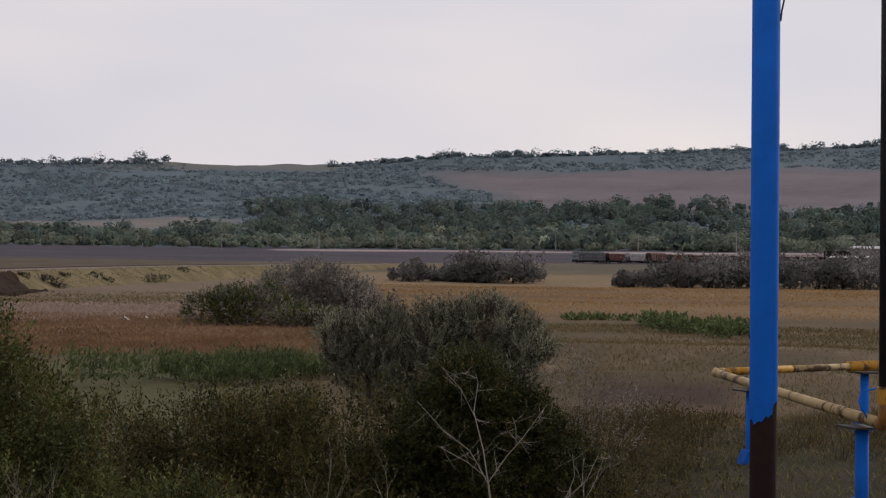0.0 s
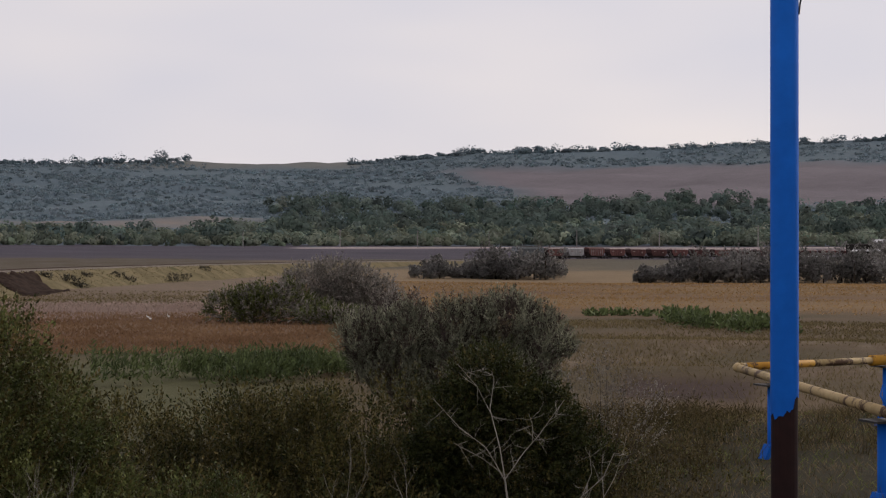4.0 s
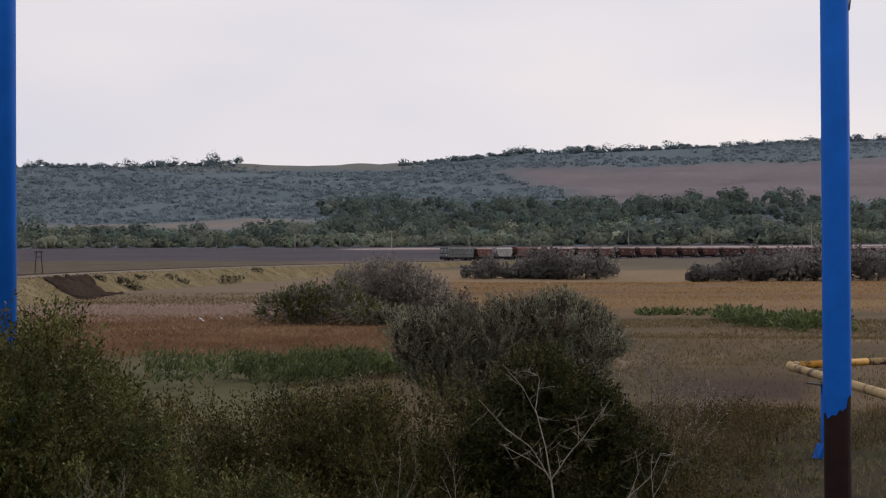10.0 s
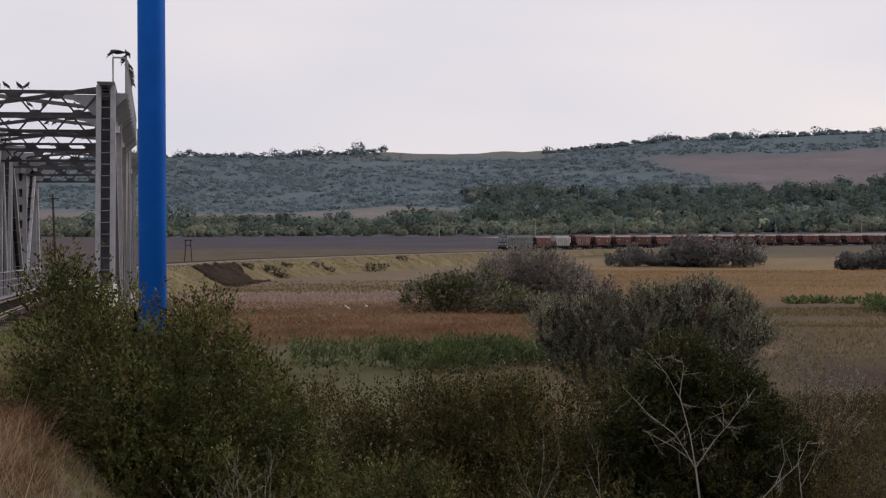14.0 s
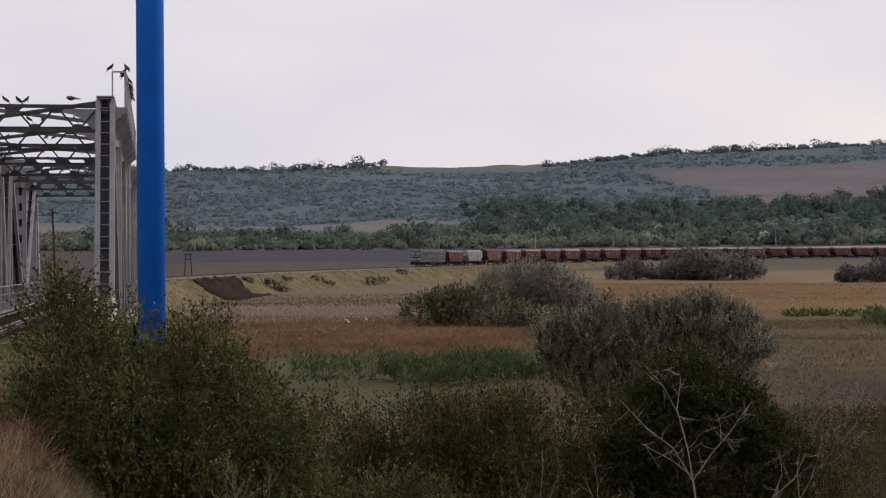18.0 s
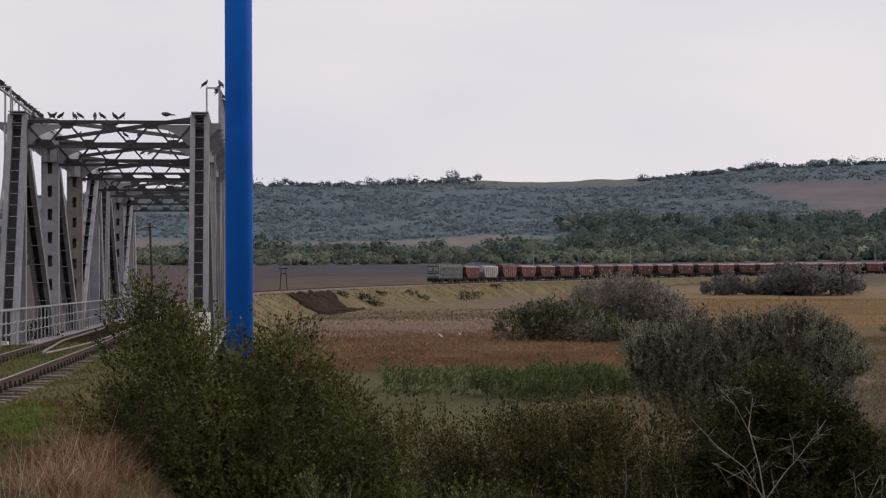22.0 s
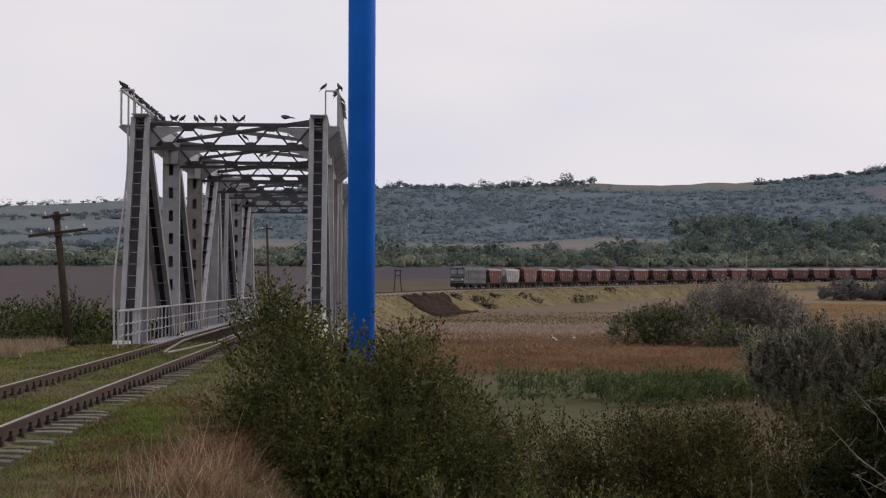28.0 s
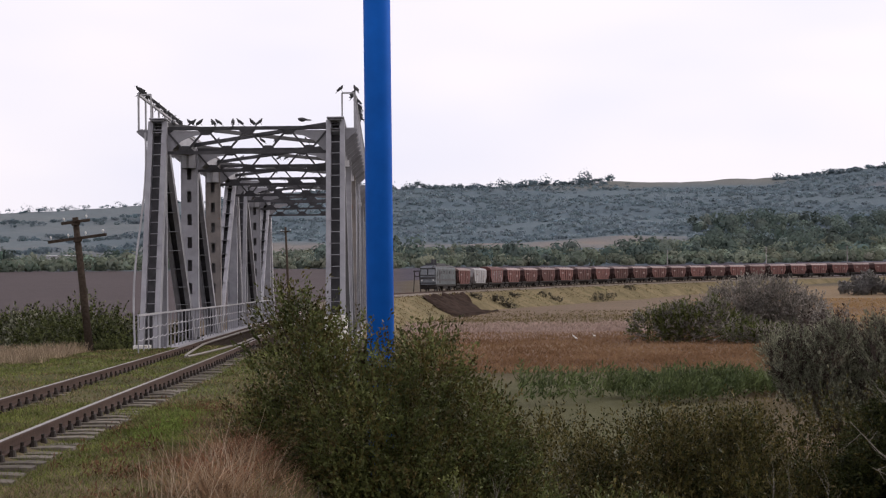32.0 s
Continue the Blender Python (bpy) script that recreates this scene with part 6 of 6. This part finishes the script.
def woods():
    rng = np.random.default_rng(41)
    # belt at the foot of the hills: pale low thicket below, taller dark trees among and above it
    x, y, a, d = scatter(rng, 4300, -15, 36, 962, 1330)
    keep = (wave(x, y, 0.012, 3) + np.where(a > 9, 0.9, np.where(d < 1200, 0.8, -2)) > 0.1)
    x, y = x[keep], y[keep]
    h = np.clip(rng.gamma(6, 0.85, len(x)), 2.5, 9)
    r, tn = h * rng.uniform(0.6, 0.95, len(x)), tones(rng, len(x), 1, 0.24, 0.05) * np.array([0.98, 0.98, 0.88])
    crowns("far_thicket", rng, x, y, gz(x, y) - 0.5, r, h, 60, 2.0, WOOD_FAR, "grey-green thicket at the foot of the hills, paled for haze", "thicket", tn)
    x, y, a, d = scatter(rng, 3000, -15, 36, 980, 1720)
    keep = (wave(x, y, 0.014, 6) + 0.4 * wave(x, y, 0.04, 2) + np.where(a > 11, np.interp(d, [980, 1200, 1400, 1720], [-0.1, 0.45, 0.65, 0.1]), np.where(d < 1180, 0.0, -2)) > 0.15)
    x, y = x[keep], y[keep]
    h = np.clip(rng.gamma(9, 1.15, len(x)) * (0.9 + 0.3 * wave(x, y, 0.01, 5)), 5, 19)
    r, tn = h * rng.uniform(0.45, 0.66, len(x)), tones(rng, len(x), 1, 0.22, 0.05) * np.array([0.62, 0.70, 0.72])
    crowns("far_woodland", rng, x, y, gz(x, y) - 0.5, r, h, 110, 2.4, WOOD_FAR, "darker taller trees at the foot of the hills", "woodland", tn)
    # scrub over the slopes
    x, y, a, d = scatter(rng, 15000, -15, 37, 1420, 2560)
    field = (a + (d - 1900) * 0.006 > 19.5) & (d + 4 * (30 - a) > 1660) & (d + 6 * (a - 30) < 2270)
    bare = ((d > 1320) & (d < 1545) & (a < 11)) | ((d > 2450) & (a > 8.9) & (a < 13.8))
    keep = ~field & ~bare & (wave(x, y, 0.009, 2) + 0.5 * wave(x, y, 0.03, 1) > -0.45) & (a > -6)
    x, y = x[keep], y[keep]
    h = rng.gamma(4, 0.55, len(x)) + 0.8
    crowns("hill_scrub", rng, x, y, gz(x, y) - 0.6, h * 1.3, h, 14, 2.4, WOOD_HILL, "green scrub scattered over the hillside, tinted blue for haze", "scrub", tones(rng, len(x), 1, 0.15, 0.04))
    # trees that break the skyline
    a = np.concatenate([rng.uniform(-2, 8.3, 190), rng.uniform(13.8, 36, 480), rng.uniform(-14, -6, 60)])
    a = np.sort(a)
    d = np.where(a < -5.5, 3800, 2600) * rng.uniform(0.985, 1.0, len(a))
    x, y = polar(a, d)
    h = (rng.gamma(3, 1.4, len(a)) + 1.2) * np.where(a < -5.5, 1.3, 1) * np.where(a < 14, 1.15, 1)
    q = clumps(rng, x, y, gz(x, y) - 1, h * 0.9, h, 40, 2.6)
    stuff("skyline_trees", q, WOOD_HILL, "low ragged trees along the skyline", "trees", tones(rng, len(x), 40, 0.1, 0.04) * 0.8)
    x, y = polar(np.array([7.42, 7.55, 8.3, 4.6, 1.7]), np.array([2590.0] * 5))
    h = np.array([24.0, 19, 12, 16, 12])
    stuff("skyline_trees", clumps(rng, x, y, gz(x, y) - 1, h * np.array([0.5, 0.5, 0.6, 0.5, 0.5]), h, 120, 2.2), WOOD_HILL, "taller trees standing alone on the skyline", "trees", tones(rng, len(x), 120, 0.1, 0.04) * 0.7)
    # far hills to the left of the bridge: hedgerows
    x, y, a, d = scatter(rng, 900, -15, -5.5, 1500, 3600)
    k = (np.abs(((d - 1500) / 700) % 1 - 0.3) < 0.12)
    h = rng.uniform(5, 9, k.sum())
    stuff("hill_hedgerows", clumps(rng, x[k], y[k], gz(x[k], y[k]), h * 1.2, h, 30, 3.5), WOOD_HILL, "dark hedgerows across far fields", "trees", tones(rng, int(k.sum()), 30, 0.1, 0.04) * 0.75)
    # shrubs in the yellow field before the train, and behind the near track
    spots = [(16.0, 18.6, 440, 465, 18, 5.0), (18.4, 21.1, 436, 458, 22, 8.6), (23.4, 24.3, 408, 425, 5, 4.5), (24.2, 34, 405, 440, 56, 9.6), (-15, -8.4, 60, 72, 34, 4.2), (-9.2, -8.1, 57, 64, 8, 3.6)]
    for i, (a0, a1, d0, d1, n, hh) in enumerate(spots):
        for j in range(n):
            a, d = rng.uniform(a0, a1), rng.uniform(d0, d1)
            x, y = polar(a, d)
            h = hh * rng.choice([rng.uniform(0.4, 0.75), rng.uniform(0.75, 1.2)])
            small = d < 100
            t = thing("shrub", pose(x, y, float(gz(x, y))), "dark green shrub behind the track" if small else "grey-green shrub in the yellow field", "shrub", "shrubs behind the track" if small else "field shrubs")
            lb = [(rng.normal(0, 0.28) * h, rng.normal(0, 0.2) * h, h * rng.uniform(0.3, 0.72), h * rng.uniform(0.2, 0.4), h * rng.uniform(0.2, 0.4), h * rng.uniform(0.18, 0.3)) for k in range(6)]
            lb.append((0, 0, h * 0.3, h * 0.42, h * 0.4, h * 0.3))
            q = crown(rng, lb, 2300 if small else 240, 9, 0.09 * h, *((0.11, 0.062) if small else (0.55, 0.28)), 0.6, 0.3)
            part("trunk", Shape().tube([(0, 0, -0.2), (0, 0, h * 0.6)], [0.03 * h, 0.01 * h], 6), BARK, t)
            m = SHRUB_FAR if not small else (LEAF_SILVER if i == 4 and j % 3 == 0 else LEAF_DIMMED if j % 4 == 1 else LEAF_DARK)
            part("crown", quads("crown", q, m, None, bulge(q)), m, t)


woods()


# ---- birds on the bridge ----
def crow():
    b = thing("crow", pose(0, 0, 0), "dark crow perched on the bridge", "bird", "crows on the bridge")
    part("body", Shape().tube([(0, -0.15, 0.16), (0, -0.11, 0.19), (0, -0.03, 0.20), (0, 0.08, 0.21), (0, 0.13, 0.24), (0, 0.17, 0.28), (0, 0.20, 0.285)], [0.015, 0.05, 0.075, 0.075, 0.05, 0.04, 0.015], 8), CROW, b, smooth=True)
    part("tail", Shape().box((0, -0.23, 0.125), (0.07, 0.2, 0.02), pose(0, 0, 0, 22, 0, 0)), CROW, b)
    part("beak", Shape().tube([(0, 0.19, 0.285), (0, 0.25, 0.27)], [0.015, 0.003], 6), CROW, b)
    for sx in (-1, 1):
        part("wing", Shape().box((sx * 0.075, -0.06, 0.19), (0.02, 0.28, 0.1), pose(0, 0, 0, 12, 0, 0), bevel=0.008), CROW, b)
        part("leg", Shape().tube([(sx * 0.03, 0.02, 0.15), (sx * 0.03, 0.03, 0.0)], 0.008, 5), CROW, b)
    return b


def flock():
    rng = random.Random(5)
    one = crow()
    spots = []
    for k in range(36):
        spots.append((BX - HALF - 0.62, 54.1 + 0.32 * k + rng.uniform(-0.12, 0.12), TOPZ + 1.08))
    for k in range(14):
        spots.append((BX + HALF + 0.62, 54.1 + 0.85 * k + rng.uniform(-0.2, 0.2), TOPZ + 1.08))
    for u in (0.08, 0.17, 0.2, 0.24, 0.33, 0.42, 0.45, 0.52, 0.58, 0.3):
        spots.append((BX - HALF + 2 * HALF * u, 54.1, TOPZ + 0.04))
    spots.append((BX + HALF + 0.22, 54.0, TOPZ + 1.08))
    for y in (62.5, 70.9, 79.3, 84.8, 93.2):
        for u in (0.2, 0.34, 0.48, 0.55, 0.72):
            if rng.random() < 0.7:
                spots.append((BX - HALF + 2 * HALF * u + rng.uniform(-0.2, 0.2), y, TOPZ + 0.18))
    for i, (x, y, z) in enumerate(spots):
        m = BRIDGE @ pose(x, y, z, rng.uniform(12, 38), 0, rng.choice((80, 100, -80, 60, -100, 0, 180)) + rng.uniform(-25, 25))
        m = m @ Matrix.Scale(0.8, 4)
        if i:
            copy_thing(one, m)
        else:
            one.matrix_basis = m


flock()

# one crow leaves the gangway rail and settles on the portal: seconds and place
FLIGHT = [(0, -0.62, 53.9, 7.88), (14.6, -0.62, 53.9, 7.88), (14.8, -1.26, 53.6, 7.98), (14.9, -1.4, 53.6, 7.89), (15, -1.55, 53.6, 7.91), (15.1, -1.76, 53.6, 7.75), (15.2, -1.83, 53.6, 7.67), (15.3, -1.91, 53.6, 7.42), (15.4, -1.98, 53.6, 7.24), (15.5, -2.03, 53.6, 7.08), (15.7, -2.05, 54.0, 6.86), (32, -2.05, 54.0, 6.86)]


def flying_crow():
    b = thing("crow", pose(*FLIGHT[0][1:], 0, 0, 90), "dark crow that flies from the railing to the portal", "bird", "crows on the bridge")
    part("body", Shape().tube([(0, -0.22, 0.12), (0, -0.12, 0.13), (0, 0.02, 0.14), (0, 0.13, 0.16), (0, 0.2, 0.18), (0, 0.25, 0.175)], [0.03, 0.05, 0.075, 0.06, 0.04, 0.008], 8), CROW, b, smooth=True)
    part("tail", Shape().box((0, -0.3, 0.11), (0.1, 0.18, 0.015), taper=0.9), CROW, b)
    wings = []
    for sx in (-1, 1):
        w = part("wing", Shape().add([(0, 0.1, 0), (sx * 0.2, 0.14, 0.01), (sx * 0.42, 0.02, 0), (sx * 0.36, -0.1, 0), (sx * 0.15, -0.12, 0), (0, -0.1, 0), (0, 0.1, 0.02), (sx * 0.2, 0.14, 0.03), (sx * 0.15, -0.12, 0.02), (0, -0.1, 0.02)], [(0, 1, 2, 3, 4, 5), (6, 7, 8, 9)]), CROW, b)
        w.location = (sx * 0.04, 0.02, 0.15)
        wings.append((sx, w))
    return b, wings


FLYER = flying_crow()


def egrets():
    for az, d in ((7.08, 142.0), (7.0, 147.0), (7.70, 148.0)):
        x, y = polar(az, d)
        b = thing("egret", pose(x, y, float(gz(x, y)), 0, 0, 60), "white egret standing in the brown field", "bird", "egrets")
        b.scale = (0.42, 0.42, 0.42)
        part("body", Shape().tube([(0, -0.3, 0.75), (0, -0.1, 0.85), (0, 0.15, 0.9), (0, 0.28, 1.0)], [0.03, 0.15, 0.14, 0.05], 8), EGRET, b, smooth=True)
        part("neck", Shape().tube([(0, 0.24, 0.96), (0, 0.34, 1.1), (0, 0.28, 1.25), (0, 0.36, 1.34), (0, 0.5, 1.32)], [0.05, 0.04, 0.035, 0.045, 0.01], 7), EGRET, b, smooth=True)
        for sx in (-1, 1):
            part("leg", Shape().tube([(sx * 0.05, 0, 0.8), (sx * 0.05, 0.02, 0)], 0.012, 5), CROW, b)


egrets()


# ---- buildings ----
def shed(az, d, w, dep, h, turn, roof, wall, label, rise=0.6):
    x, y = polar(az, d)
    t = thing("shed", pose(x, y, float(gz(x, y)), 0, 0, turn), label, "building", "sheds")
    part("wall", Shape().box((0, 0, h / 2 - 0.3), (w, dep, h + 0.6)), wall, t)
    part("roof", Shape().prism([(-dep / 2 - 0.4, h), (dep / 2 + 0.4, h + rise), (dep / 2 + 0.4, h + rise + 0.25), (-dep / 2 - 0.4, h + 0.25)], "x", -w / 2 - 0.4, w / 2 + 0.4), roof, t)
    for k in range(max(1, int(w / 5))):
        part("window", Shape().box((-w / 2 + 2.5 + 5 * k, -dep / 2 - 0.02, h * 0.55), (1.4, 0.1, 1.3)), CABGLASS, t)
    return t


shed(29.3, 545, 10, 6, 3.2, -30, ROOFTIN, MASONRY, "low building with a pale tin roof among trees")
shed(31.4, 540, 11, 8, 5.0, -35, ROOFTIN, SHEDDARK, "dark shed with a pale roof edge")
shed(32.2, 560, 14, 8, 7.5, -35, ROOFTIN, MASONRY, "grey masonry building with a pale tin roof", 0.9)
shed(31.2, 575, 12, 6, 6.5, -35, SHEDDARK, SHEDDARK, "dark open shed frame with flat roof", 0.3)
for az, w in ((20.2, 14), (20.9, 12), (19.8, 8)):
    shed(az, 1765, w, 9, 7.0, 20, MASONRY, MASONRY, "roofless grey masonry ruin on the hillside", 0.2)
for az in (-10.6, -10.0):
    shed(az, 1120, 7, 6, 6.5, 30, ROOFTIN, ROOFTIN, "small pale house in far trees")



# ---- posts by the line and the far road ----
def concrete_pole(az, d, h):
    x, y = polar(az, d)
    t = thing("utility_pole", pose(x, y, float(gz(x, y))), "pale concrete utility pole before the far woods", "utility pole", "far utility poles")
    part("post", Shape().tube([(0, 0, -0.5), (0, 0, h)], [0.28, 0.18], 8), MASONRY, t)
    part("crossarm", Shape().box((0, 0, h - 0.5), (1.6, 0.12, 0.12)), MASONRY, t)


for az, h in ((13.5, 10), (16.15, 9.5), (18.6, 9), (21.6, 10), (24.4, 9), (27.7, 12), (10.2, 9)):
    concrete_pole(az, 925, h)


def line_marker():
    x, y = polar(1.66, 297.0)
    t = thing("track_marker", pose(x, y, 0.9, 0, 0, 10), "small dark two-legged marker frame by the far line", "track marker")
    for sx in (-1, 1):
        part("leg", Shape().beam((sx * 0.75, 0, -1.8), (sx * 0.4, 0, 3.4), 0.13, 0.13), SHEDDARK, t)
    part("crossbar", Shape().box((0, 0, 3.3), (1.5, 0.1, 0.16)), SHEDDARK, t)
    part("crossbar", Shape().box((0, 0, 2.4), (1.1, 0.1, 0.12)), SHEDDARK, t)


line_marker()

motions()
